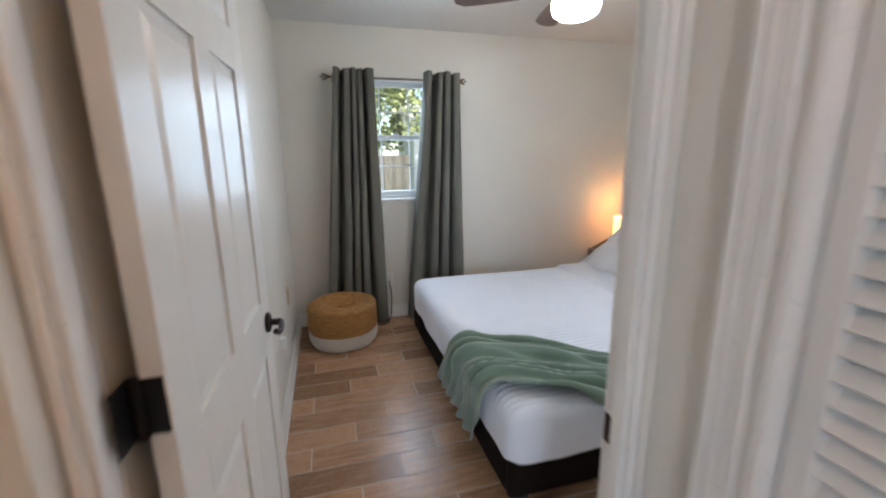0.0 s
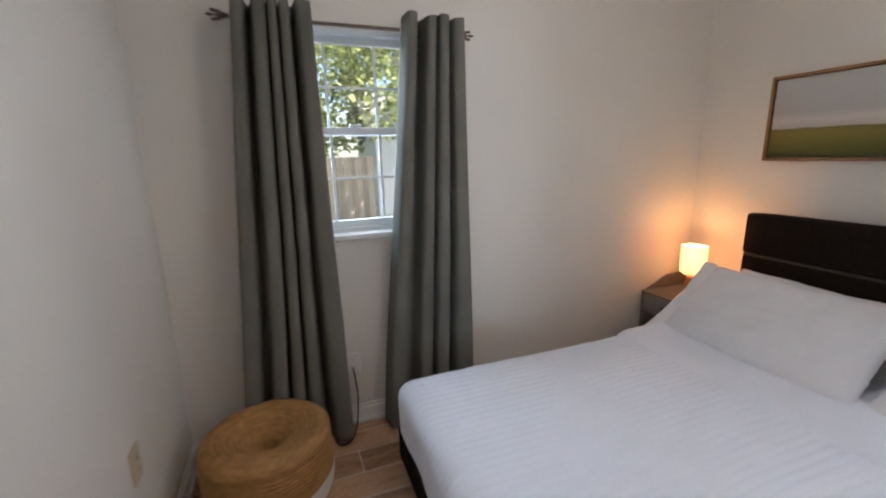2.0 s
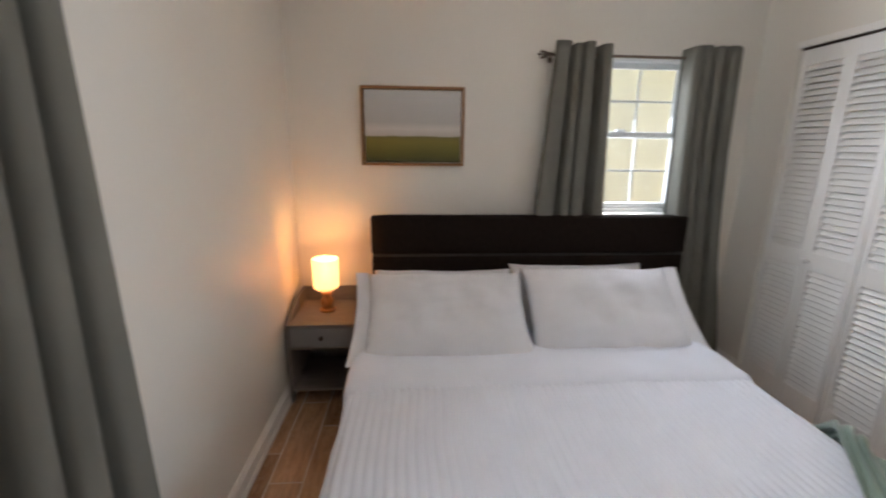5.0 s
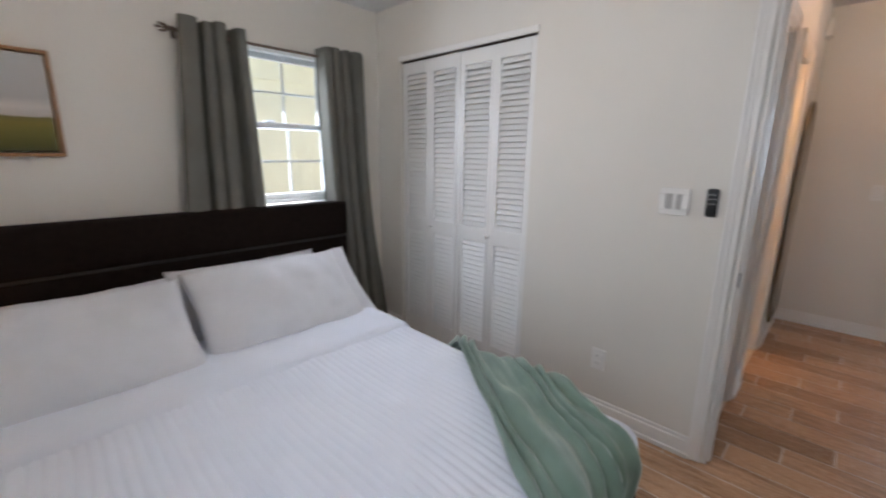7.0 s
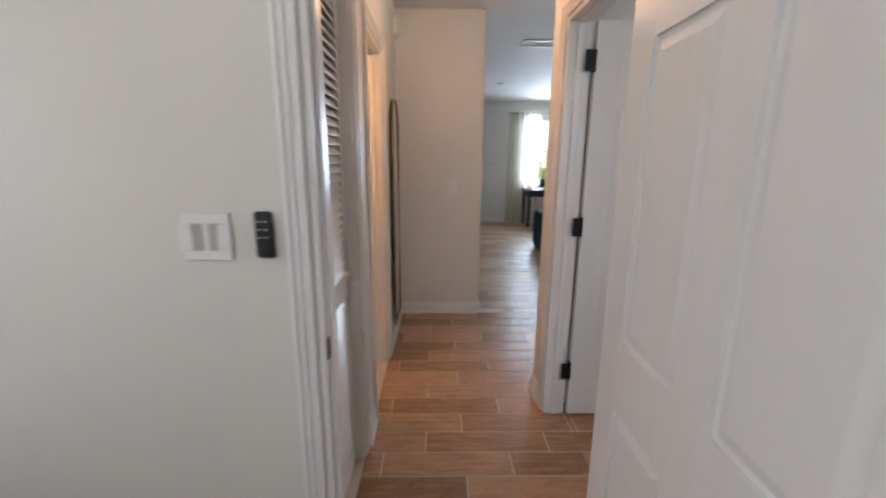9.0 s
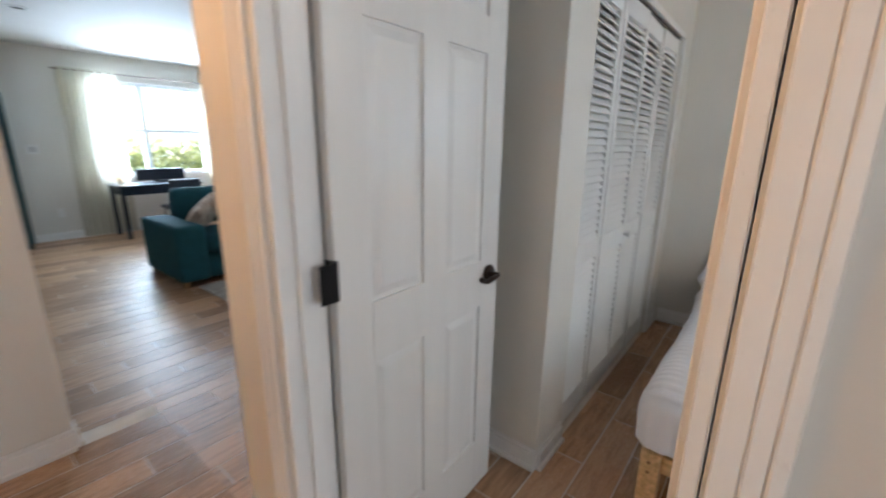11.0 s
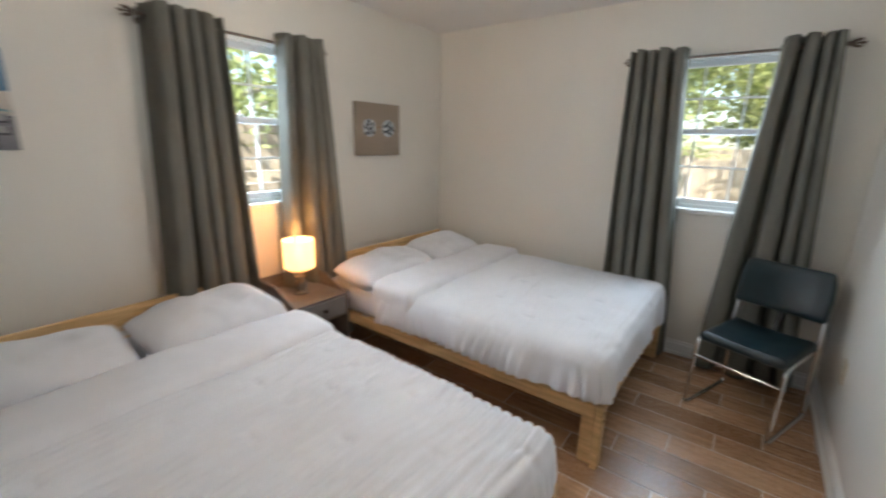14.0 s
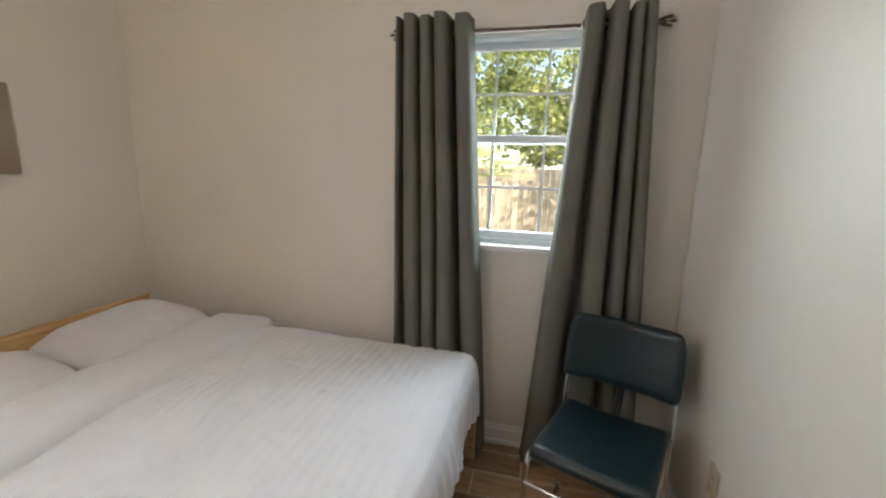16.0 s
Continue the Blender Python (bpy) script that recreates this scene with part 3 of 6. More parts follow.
def smooth_part(name, bm, material, parent, label=""):
    ob = part(name, bm, material, parent, label)
    ob.data.shade_smooth()
    return ob


def pillow(name, m, w, d, h, label, seed, material=None, group="", flange=0.0, rounded=0.0):
    """A plump pillow: w along local x, d along local y, h high."""
    bm = bmesh.new()
    nx, ny = 36, 26
    grid = {}
    for side in (1, -1):
        for i in range(nx + 1):
            for j in range(ny + 1):
                u, v = 2 * i / nx - 1, 2 * j / ny - 1
                edge = i in (0, nx) or j in (0, ny)
                if side < 0 and edge:
                    grid[i, j, -1] = grid[i, j, 1]
                    continue
                pinch = 1 - 0.055 * (1 - v * v) * abs(u) ** 3
                pinch2 = 1 - 0.075 * (1 - u * u) * abs(v) ** 3
                t = max(0.0, (1 - abs(u) ** 3.2) * (1 - abs(v) ** 3.0)) ** 0.55
                p = Vector((u * w / 2 * pinch * (1 - rounded * abs(v) ** 4), v * d / 2 * pinch2 * (1 - rounded * 1.4 * abs(u) ** 4), side * h / 2 * t))
                q = p * 5 + Vector((seed, seed * 2, side))
                p.z += 0.020 * noise.noise(q) * (0.3 + t) + 0.006 * noise.noise(q * 3.1)
                p.z += 0.016 * math.sin(9 * u + 4 * v + seed) * noise.noise(q * 0.6) * t
                p.z -= 0.010 * abs(noise.noise(Vector((u * 2.2 + v, v * 5 - u, seed)))) * t
                grid[i, j, side] = bm.verts.new(p)
        for i in range(nx):
            for j in range(ny):
                q = [grid[i, j, side], grid[i + 1, j, side], grid[i + 1, j + 1, side], grid[i, j + 1, side]]
                bm.faces.new(q if side > 0 else q[::-1])
    ob = thing(name, m, label, "pillow", group)
    smooth_part("pillowcase", bm, material or PILLOW, ob)
    if flange:
        hem = bmesh.new()
        rows = []
        for j in range(ny + 1):
            v = 2 * j / ny - 1
            row = []
            for k in range(5):
                s = k / 4
                x = (w / 2 * (1 - 0.055 * (1 - v * v)) + abs(flange) * s) * (-1 if flange > 0 else 1)
                row.append([hem.verts.new((x, v * d / 2 * (1 - 0.01 * s), side * (0.004 + 0.006 * s) + 0.012 * s * noise.noise((v * 3, seed, s)))) for side in (1, -1)])
            rows.append(row)
        for a, b in zip(rows, rows[1:]):
            for k in range(4):
                for side in (0, 1):
                    hem.faces.new((a[k][side], a[k + 1][side], b[k + 1][side], b[k][side]))
            hem.faces.new((a[4][0], a[4][1], b[4][1], b[4][0]))
        smooth_part("hem", hem, material or PILLOW, ob)
    return ob


# ---------------------------------------------------------------- curtains
def curtain(name, along, wall_at, out, top_a, top_b, low_a, low_b, label, seed, folds=4, low=0.02, high=2.085, group="curtain panels", ease=1.0):
    """A grommet curtain panel that hangs in deep folds on a rod 8 cm off the wall. along: 'x' or 'y'."""
    c = thing(name, (0, 0, 0), label, "curtain", group)
    bm = bmesh.new()
    nu, nv = folds * 20, 46
    rows = []
    for j in range(nv + 1):
        v = j / nv
        z = high + (low - high) * v
        e = v ** ease
        a, b = top_a + (low_a - top_a) * e, top_b + (low_b - top_b) * e
        row = []
        for i in range(nu + 1):
            u = i / nu
            ph = 2 * math.pi * folds * (u + 0.19 * noise.noise((u * 2.6, seed * 1.7, 0.4)))
            amp = 0.050 + 0.004 * noise.noise((u * 3, seed, v * 1.5))
            wob = 0.35 * v * noise.noise((u * 2.2, v * 1.2, seed + 5))
            q = ph + wob * 3
            crest = -math.cos(q)
            d = 0.062 + 2 * amp * (0.5 + 0.5 * math.tanh(2.6 * (crest + 0.35))) + 0.007 * crest + 0.01 * v * noise.noise((u * 6, v * 3, seed))
            s = u + 0.03 * v * noise.noise((u * 4, v * 2, seed + 9))
            s -= 0.5 * math.sin(q) / (2 * math.pi * folds)
            t = a + (b - a) * s
            d = max(0.054, d)
            zz = z + (0.006 * math.sin(ph * 0.5 + seed) if j == 0 else 0)
            row.append(bm.verts.new((t, wall_at + out * d, zz) if along == "x" else (wall_at + out * d, t, zz)))
        rows.append(row)
    for r0, r1 in zip(rows, rows[1:]):
        for i in range(nu):
            bm.faces.new((r0[i], r0[i + 1], r1[i + 1], r1[i]))
    cloth = smooth_part("cloth", bm, CURTAIN, c)
    sol = cloth.modifiers.new("thick", "SOLIDIFY")
    sol.thickness = 0.0022
    for k in range(folds * 2):
        u = k / (folds * 2) + 1e-3
        t = top_a + (top_b - top_a) * min(0.985, max(0.015, u))
        ring = bmesh.new()
        tube([(0.024 * math.cos(w * math.pi / 8), 0.024 * math.sin(w * math.pi / 8), 0) for w in range(17)], 0.0055, 6, ring)
        g = part("grommet", ring, NICKEL, c, "nickel grommet ring", True)
        tilt = (62 if k % 2 else -62)
        g.matrix_local = pose(t, wall_at + out * 0.08, 2.03, 90, 0, 90 + tilt) if along == "x" else pose(wall_at + out * 0.08, t, 2.03, 90, 0, tilt)
    return c


def curtain_rod(name, along, wall_at, out, a, b, label, z=2.03):
    r = thing(name, (0, 0, 0), label, "curtain rod", "curtain rods")
    d = wall_at + out * 0.08
    P = (lambda t, y, zz: (t, y, zz)) if along == "x" else (lambda t, y, zz: (y, t, zz))
    part("rod", tube([P(a + 0.05, d, z), P(b - 0.05, d, z)], 0.0085, 12), ROD, r, "", True)
    for t, s in ((a, 1), (b, -1)):
        bm = tube([P(t + s * 0.05, d, z), P(t + s * 0.035, d, z)], 0.012, 10)
        for dx, dz, ln in ((-0.055, 0.0, 1), (-0.035, 0.022, 1), (-0.035, -0.022, 1), (-0.015, 0.018, 1), (-0.015, -0.018, 1)):
            p0, p1 = Vector(P(t + s * 0.035, d, z)), Vector(P(t + s * (0.035 + dx), d, z + dz))
            mid = (p0 + p1) / 2
            tube([p0, mid, p1], 0.004, 6, bm)
            q = p0.lerp(p1, 0.75)
            bmesh.ops.create_uvsphere(bm, u_segments=8, v_segments=6, radius=0.009, matrix=Matrix.Translation(q) @ Matrix.Diagonal((1.5 if along == "x" else 0.6, 0.6 if along == "x" else 1.5, 0.8, 1)))
        part("finial", bm, ROD, r, "leaf-shaped bronze finial", True)
        bk = bmesh.new()
        e = t + s * 0.08
        tube([P(e, wall_at + out * 0.003, z), P(e, d, z)], 0.006, 8, bk)
        q0, q1 = P(e - 0.012, wall_at, z - 0.03), P(e + 0.012, wall_at + out * 0.005, z + 0.03)
        box(bk, min(q0[0], q1[0]), min(q0[1], q1[1]), q0[2], max(q0[0], q1[0]), max(q0[1], q1[1]), q1[2])
        part("bracket", bk, ROD, r)
    return r


GREY = "charcoal grey grommet curtain in deep folds"
curtain_rod("curtain_rod", "x", 3.62, -1, 0.09, 1.23, "bronze curtain rod with leaf finials above the window")
curtain_rod("curtain_rod", "y", 3.02, -1, 1.0, 2.11, "bronze curtain rod with leaf finials above the headboard")
curtain_rod("curtain_rod", "y", -3.48, 1, 1.13, 2.25, "bronze curtain rod with leaf finials above the nightstand")
curtain_rod("curtain_rod", "x", 3.62, -1, -1.81, -0.65, "bronze curtain rod with leaf finials behind the chair")
curtain("curtain", "x", 3.62, -1, 0.175, 0.465, 0.0, 0.50, GREY + " beside the pouf", 1, folds=5)
curtain("curtain", "x", 3.62, -1, 0.89, 1.17, 0.70, 1.205, GREY + " beside the bed", 7, folds=4)
curtain("curtain", "y", 3.02, -1, 1.71, 2.035, 1.63, 2.16, GREY + " behind the headboard", 3, folds=4)
curtain("curtain", "y", 3.02, -1, 0.90, 1.235, 0.72, 1.17, GREY + " near the closet", 11, folds=4, ease=1.6)
curtain("curtain", "y", -3.48, 1, 1.19, 1.56, 1.09, 1.65, GREY + " behind the pine bed", 5, folds=4)
curtain("curtain", "y", -3.48, 1, 1.90, 2.21, 1.82, 2.43, GREY + " lit by the table lamp", 9, folds=4)
curtain("curtain", "x", 3.62, -1, -1.775, -1.44, -1.79, -1.30, GREY + " beside the corner bed", 13, folds=4)
curtain("curtain", "x", 3.62, -1, -0.97, -0.705, -1.11, -0.57, GREY + " behind the chair", 17, folds=4)


# ---------------------------------------------------------------- first bedroom: bed
bed = thing("upholstered_bed", (1.75, 2.12, 0), "king bed with dark brown upholstered frame and tall headboard", "bed")
B = bed.matrix_world.inverted()


def local(bm, m=B):
    bmesh.ops.transform(bm, matrix=m, verts=bm.verts)
    return bm


hb = soft_box(2.825, 1.12, 0.30, 2.915, 3.125, 0.835, 0.02, (0.03, 0.1, 0.012), None, False)
smooth_part("headboard", local(hb), DARKFAB, bed, "lower upholstered headboard panel")
smooth_part("headboard_top", local(soft_box(2.82, 1.118, 0.841, 2.917, 3.127, 1.085, 0.022, (0.03, 0.1, 0.012), None, False)), DARKFAB, bed, "upper upholstered headboard panel")
smooth_part("headboard_seam", local(boxed(2.83, 1.13, 0.83, 2.91, 3.115, 0.846, 0)), DARKIN, bed)
for q in ((0.665, 1.305, 0.10, 2.82, 1.355, 0.265), (0.665, 3.085, 0.10, 2.82, 3.135, 0.265), (0.665, 1.355, 0.10, 0.715, 3.085, 0.265)):
    smooth_part("side_rail", local(soft_box(*q, 0.012, (0.2, 0.2, 0.03), None, False)), DARKFAB, bed)
for x in (0.74, 2.78):
    for y in (1.37, 3.07):
        part("leg", local(boxed(x - 0.03, y - 0.03, 0, x + 0.03, y + 0.03, 0.102, 0.004)), PLASTIC, bed)
for k in range(14):
    x = 0.73 + 0.15 * k
    part("slat", local(boxed(x, 1.357, 0.236, x + 0.07, 3.08, 0.254, 0)), PINE_Y, bed, "pale pine bed slat")


def quilt(p, n):
    w = 0.0056 * (abs(math.sin(math.pi * (p.y + 0.006 * math.sin(p.x * 7) + 0.006 * noise.noise(p * 4)) / 0.034)) - 0.6) if n.z > 0.4 else 0.0
    if abs(n.y) > 0.6 or n.x < -0.6:
        w += 0.010 * noise.noise(Vector((p.x * 6, p.y * 6, p.z * 2.2))) * min(1.0, (0.5 - p.z) / 0.15)
    return w + 0.008 * noise.noise(p * 1.7) + 0.003 * noise.noise(p * 8)


cov = thing("white_coverlet", (1.75, 2.13, 0.2), "white ribbed coverlet spread smooth over the king mattress", "coverlet")
C = cov.matrix_world.inverted()
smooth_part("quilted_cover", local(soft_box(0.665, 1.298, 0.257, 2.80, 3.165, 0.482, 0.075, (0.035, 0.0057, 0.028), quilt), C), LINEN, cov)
fold = lambda p, n: 0.006 * noise.noise(p * 3) + 0.004 * noise.noise(p * 9)
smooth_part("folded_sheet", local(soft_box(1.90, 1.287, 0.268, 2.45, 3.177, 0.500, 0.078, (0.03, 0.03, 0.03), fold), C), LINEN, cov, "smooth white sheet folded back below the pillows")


def lie(x, y, z, tilt, turn, roll=0):
    return Matrix.Translation((x, y, z)) @ pose(0, 0, 0, 0, 0, turn) @ pose(0, 0, 0, tilt) @ pose(0, 0, 0, 0, 0, roll)


pillow("pillow", lie(2.66, 2.68, 0.57, 46, -90), 0.86, 0.50, 0.15, "white bed pillow propped upright against the dark headboard", 2.0, group="pillows on the king bed")
pillow("pillow", lie(2.65, 1.84, 0.60, 46, -90), 0.86, 0.50, 0.16, "white bed pillow propped upright against the dark headboard", 4.0, group="pillows on the king bed")
pillow("pillow", lie(2.40, 2.685, 0.618, 37, -90.5), 0.88, 0.56, 0.19, "white bed pillow with a hemmed end leaning beside the nightstand", 6.0, group="pillows on the king bed", flange=0.07)
pillow("pillow", lie(2.43, 1.81, 0.622, 40, -91), 0.88, 0.56, 0.19, "white bed pillow with a soft corner leaning near the closet", 8.0, group="pillows on the king bed", flange=-0.07)


# sage throw laid slantwise over the corner of the bed
def throw():
    bm = bmesh.new()
    nu, nv = 120, 64
    top, foot, south = 0.497, 0.655, 1.286
    rows = []
    for i in range(nu + 1):
        s = i / nu
        row = []
        for j in range(nv + 1):
            w = j / nv
            # lower left end beyond the foot, far end beyond the south side
            a = Vector((0.34, 1.62 + 0.62 * w))
            b = Vector((1.45 + 0.55 * w, 1.03 - 0.02 * w))
            p = a.lerp(b, s)
            p.y += 0.20 * math.sin(math.pi * s) * (1 - w) * 0.2
            ripple = math.sin(2 * math.pi * (w * 6.0 + 0.35 * math.sin(3 * s + 1) + 1.1 * noise.noise((s * 2.6, w * 3.2, 1)) + 0.35 * noise.noise((s * 8, w * 6, 5))))
            h = 0.012 + 0.038 * (ripple * 0.5 + 0.5) ** 1.6 * (0.75 + 0.7 * noise.noise((s * 4, w * 5, 8))) + 0.012 * noise.noise((s * 7, w * 9, 3))
            x, y, z = p.x, p.y, top + h
            r = 0.07
            if x < foot + r:
                d = foot + r - x
                ang = min(d / r, math.pi / 2)
                x = foot + r - math.sin(ang) * (r + h)
                z = top - r + math.cos(ang) * (r + h)
                if d > r * math.pi / 2:
                    z -= d - r * math.pi / 2
            if y < south + r:
                d = south + r - y
                ang = min(d / r, math.pi / 2)
                y = south + r - math.sin(ang) * (r + h)
                z2 = top - r + math.cos(ang) * (r + h)
                if d > r * math.pi / 2:
                    z2 -= d - r * math.pi / 2
                z = min(z, z2)
            row.append(bm.verts.new((x, y, z)))
        rows.append(row)
    for r0, r1 in zip(rows, rows[1:]):
        for j in range(nv):
            bm.faces.new((r0[j], r0[j + 1], r1[j + 1], r1[j]))
    return bm


th = thing("throw_blanket", (0.9, 1.5, 0.49), "sage green fleece throw draped over the corner of the white bed", "blanket")
cl = smooth_part("cloth", local(throw(), th.matrix_world.inverted()), SAGE, th)
so = cl.modifiers.new("thick", "SOLIDIFY")
so.thickness = 0.007


# ---------------------------------------------------------------- nightstands and lamps
def nightstand(name, m, label):
    """Front faces local +x; 0.42 deep, 0.40 wide."""
    n = thing(name, m, label, "nightstand", "nightstands")
    W, D, T = 0.20, 0.42, 0.50
    for s in (-1, 1):
        bm = bmesh.new()
        prof = [(0.0, T), (-0.03, T), (-0.13, T + 0.045), (-0.22, T + 0.085), (-D, T + 0.095), (-D, 0.0), (-D + 0.035, 0.0), (-D + 0.05, 0.07), (-0.05, 0.07), (-0.035, 0.0), (0.0, 0.0)]
        y0, y1 = s * W, s * (W - 0.016)
        a = [bm.verts.new((x, y0, z)) for x, z in prof]
        b = [bm.verts.new((x, y1, z)) for x, z in prof]
        bm.faces.new(a)
        bm.faces.new(b[::-1])
        for i in range(len(a)):
            bm.faces.new((a[i], a[(i + 1) % len(a)], b[(i + 1) % len(a)], b[i]))
        part("side_panel", bm, GREYWOOD, n)
    w = W - 0.017
    part("back_panel", boxed(-D, -w, 0.07, -D + 0.014, w, T + 0.094, 0.002), GREYWOOD, n)
    part("top", boxed(-D + 0.015, -w, T - 0.016, 0.004, w, T, 0.002), GREYWOOD, n)
    part("shelf", boxed(-D + 0.015, -w, 0.075, -0.004, w, 0.09, 0.002), GREYWOOD, n)
    part("divider", boxed(-D + 0.015, -w, 0.345, -0.004, w, 0.357, 0.001), GREYWOOD, n)
    dr = part("drawer", boxed(-0.018, -w + 0.003, 0.361, 0.002, w - 0.003, T - 0.02, 0.003), GREYPAINT, n, "plain grey drawer front")
    kb = part("knob", lathe([(0, 0), (0.006, 0), (0.006, 0.012), (0.013, 0.018), (0.013, 0.024), (0, 0.026)], 16), BRONZE, dr, "small dark round knob", True)
    kb.matrix_local = Matrix.Translation((0.002, 0, 0.425)) @ pose(0, 0, 0, 0, 90, 0)
    return n


def table_lamp(name, at, shade_r, shade_z, wood, label, watts, colour, shade_h=0.19):
    l = thing(name, at, label, "lamp", "table lamps")
    part("base", lathe([(0, 0), (0.046, 0), (0.048, 0.012), (0.034, 0.02), (0.030, 0.032), (0.038, 0.05), (0.040, 0.072), (0.030, 0.088), (0.024, 0.098), (0.033, 0.106), (0.030, 0.118), (0.012, 0.124), (0.010, shade_z + 0.03), (0, shade_z + 0.03)], 28), wood, l, "turned wooden lamp base", True)
    bm = bmesh.new()
    lathe([(0.012, shade_z), (shade_r * 0.80, shade_z), (shade_r * 0.93, shade_z + 0.008), (shade_r * 0.98, shade_z + 0.024), (shade_r, shade_z + shade_h), (shade_r - 0.003, shade_z + shade_h), (shade_r * 0.98 - 0.003, shade_z + 0.026), (shade_r * 0.92, shade_z + 0.011), (shade_r * 0.78, shade_z + 0.004), (0.012, shade_z + 0.004)], 40, bm=bm)
    part("shade", bm, SHADE, l, "glowing cream cup-shaped lampshade", True)
    ring = tube([((shade_r - 0.002) * math.cos(a * math.pi / 16), (shade_r - 0.002) * math.sin(a * math.pi / 16), shade_z + 0.012) for a in range(33)], 0.002, 6)
    for a in range(3):
        tube([(0, 0, shade_z + 0.012), ((shade_r - 0.003) * math.cos(a * 2.1), (shade_r - 0.003) * math.sin(a * 2.1), shade_z + 0.012)], 0.0015, 5, ring)
    part("shade_ring", ring, BRONZE, l)
    b = part("light_bulb", lathe([(0, 0.0), (0.013, 0.0), (0.014, 0.02), (0.027, 0.05), (0.028, 0.065), (0.018, 0.085), (0, 0.092)], 16, (0, 0, shade_z + 0.055)), BULBGLASS, l, "", True)
    b.visible_shadow = False
    bulb("bulb", (at[0], at[1], at[2] + shade_z + shade_h * 0.74), watts, colour, 0.03)
    return l


nightstand("nightstand", Matrix.Translation((2.57, 3.395, 0)) @ pose(0, 0, 0, 0, 0, 180), "grey-brown wooden nightstand with drawer and open shelf beside king bed")
nightstand("nightstand", Matrix.Translation((-3.02, 1.855, 0)), "grey-brown wooden nightstand with drawer and open shelf between pine beds")
WARM = (1.0, 0.5, 0.165)
table_lamp("table_lamp", (2.79, 3.40, 0.50), 0.078, 0.142, LAMPWOOD, "lit table lamp with a turned wooden base on a nightstand", LAMPW * 0.56, WARM)
table_lamp("table_lamp", (-3.23, 1.84, 0.50), 0.098, 0.165, LAMPGREY, "lit table lamp with a weathered grey base on a nightstand", LAMPW * 0.72, WARM, 0.195)


# ---------------------------------------------------------------- pouf
pf = thing("pouf", (0.115, 3.235, 0), "round woven jute pouf, honey brown above and white below", "pouf")
def pouf_part(profile, amp):
    bm = lathe(profile, 64)
    for v in bm.verts:
        r = math.hypot(v.co.x, v.co.y)
        a = math.atan2(v.co.y, v.co.x)
        k = 1 + amp * noise.noise((math.cos(a) * 2, math.sin(a) * 2, v.co.z * 6))
        ridge = 0.0025 * math.sin(v.co.z * 2 * math.pi / 0.021) if r > 0.2 else 0.0025 * math.sin(r * 2 * math.pi / 0.021)
        v.co.x *= k
        v.co.y *= k
        if r > 0.2:
            v.co.x += ridge * math.cos(a)
            v.co.y += ridge * math.sin(a)
        else:
            v.co.z += ridge + 0.004 * noise.noise((v.co.x * 9, v.co.y * 9, 2))
    bmesh.ops.scale(bm, vec=(1.08, 1.08, 0.84), verts=bm.verts)
    return bm


side = [(0.243 - 0.030 * (1 - z / 0.10) ** 3, z) for z in [0.004 * k for k in range(36)]]
smooth_part("lower_band", pouf_part([(0, 0.0)] + side + [(0.238, 0.147)], 0.03), POUFWHITE, pf, "white woven lower half")
up = [(0.244 + 0.004 * math.sin(math.pi * (z - 0.142) / 0.2), z) for z in [0.142 + 0.004 * k for k in range(50)]]
cap = [(0.244 - 0.055 * (1 - math.cos(t * math.pi / 2)), 0.342 + 0.055 * math.sin(t * math.pi / 2)) for t in [k / 10 for k in range(1, 11)]]
lid = [(0.189 - 0.005 * k, 0.397 - 0.00012 * k * k * (1 if k < 30 else 1.15)) for k in range(1, 37)]
smooth_part("upper_band", pouf_part(up + cap + lid + [(0, 0.36)], 0.03), JUTE, pf, "honey brown braided jute upper half")


# ---------------------------------------------------------------- pictures
def painted(name, stops, axis="Z", noise_scale=6.0, wob=0.12):
    """Bands of colour down a canvas with broken edges; stops are (height 0 to 1, colour)."""
    m = bpy.data.materials.new(name)
    m.use_nodes = True
    t, b = m.node_tree, m.node_tree.nodes["Principled BSDF"]
    b.inputs["Roughness"].default_value = 0.6
    co, sep, nz, ad, ramp = (t.nodes.new("ShaderNode" + k) for k in ("TexCoord", "SeparateXYZ", "TexNoise", "Math", "ValToRGB"))
    nz.inputs["Scale"].default_value, nz.inputs["Detail"].default_value = noise_scale, 6
    mp = t.nodes.new("ShaderNodeMapping")
    mp.inputs["Scale"].default_value = (1, 1, 3.5)
    t.links.new(co.outputs["Generated"], mp.inputs["Vector"])
    t.links.new(mp.outputs["Vector"], nz.inputs["Vector"])
    t.links.new(co.outputs["Generated"], sep.inputs[0])
    ad.operation = "MULTIPLY_ADD"
    ad.inputs[1].default_value = wob
    t.links.new(nz.outputs["Fac"], ad.inputs[0])
    t.links.new(sep.outputs[axis], ad.inputs[2])
    e = ramp.color_ramp.elements
    while len(e) < len(stops):
        e.new(0.5)
    for el, (p, c) in zip(e, stops):
        el.position, el.color = min(1, p + wob / 2), (*c, 1)
    t.links.new(ad.outputs[0], ramp.inputs["Fac"])
    t.links.new(ramp.outputs["Color"], b.inputs["Base Color"])
    return m


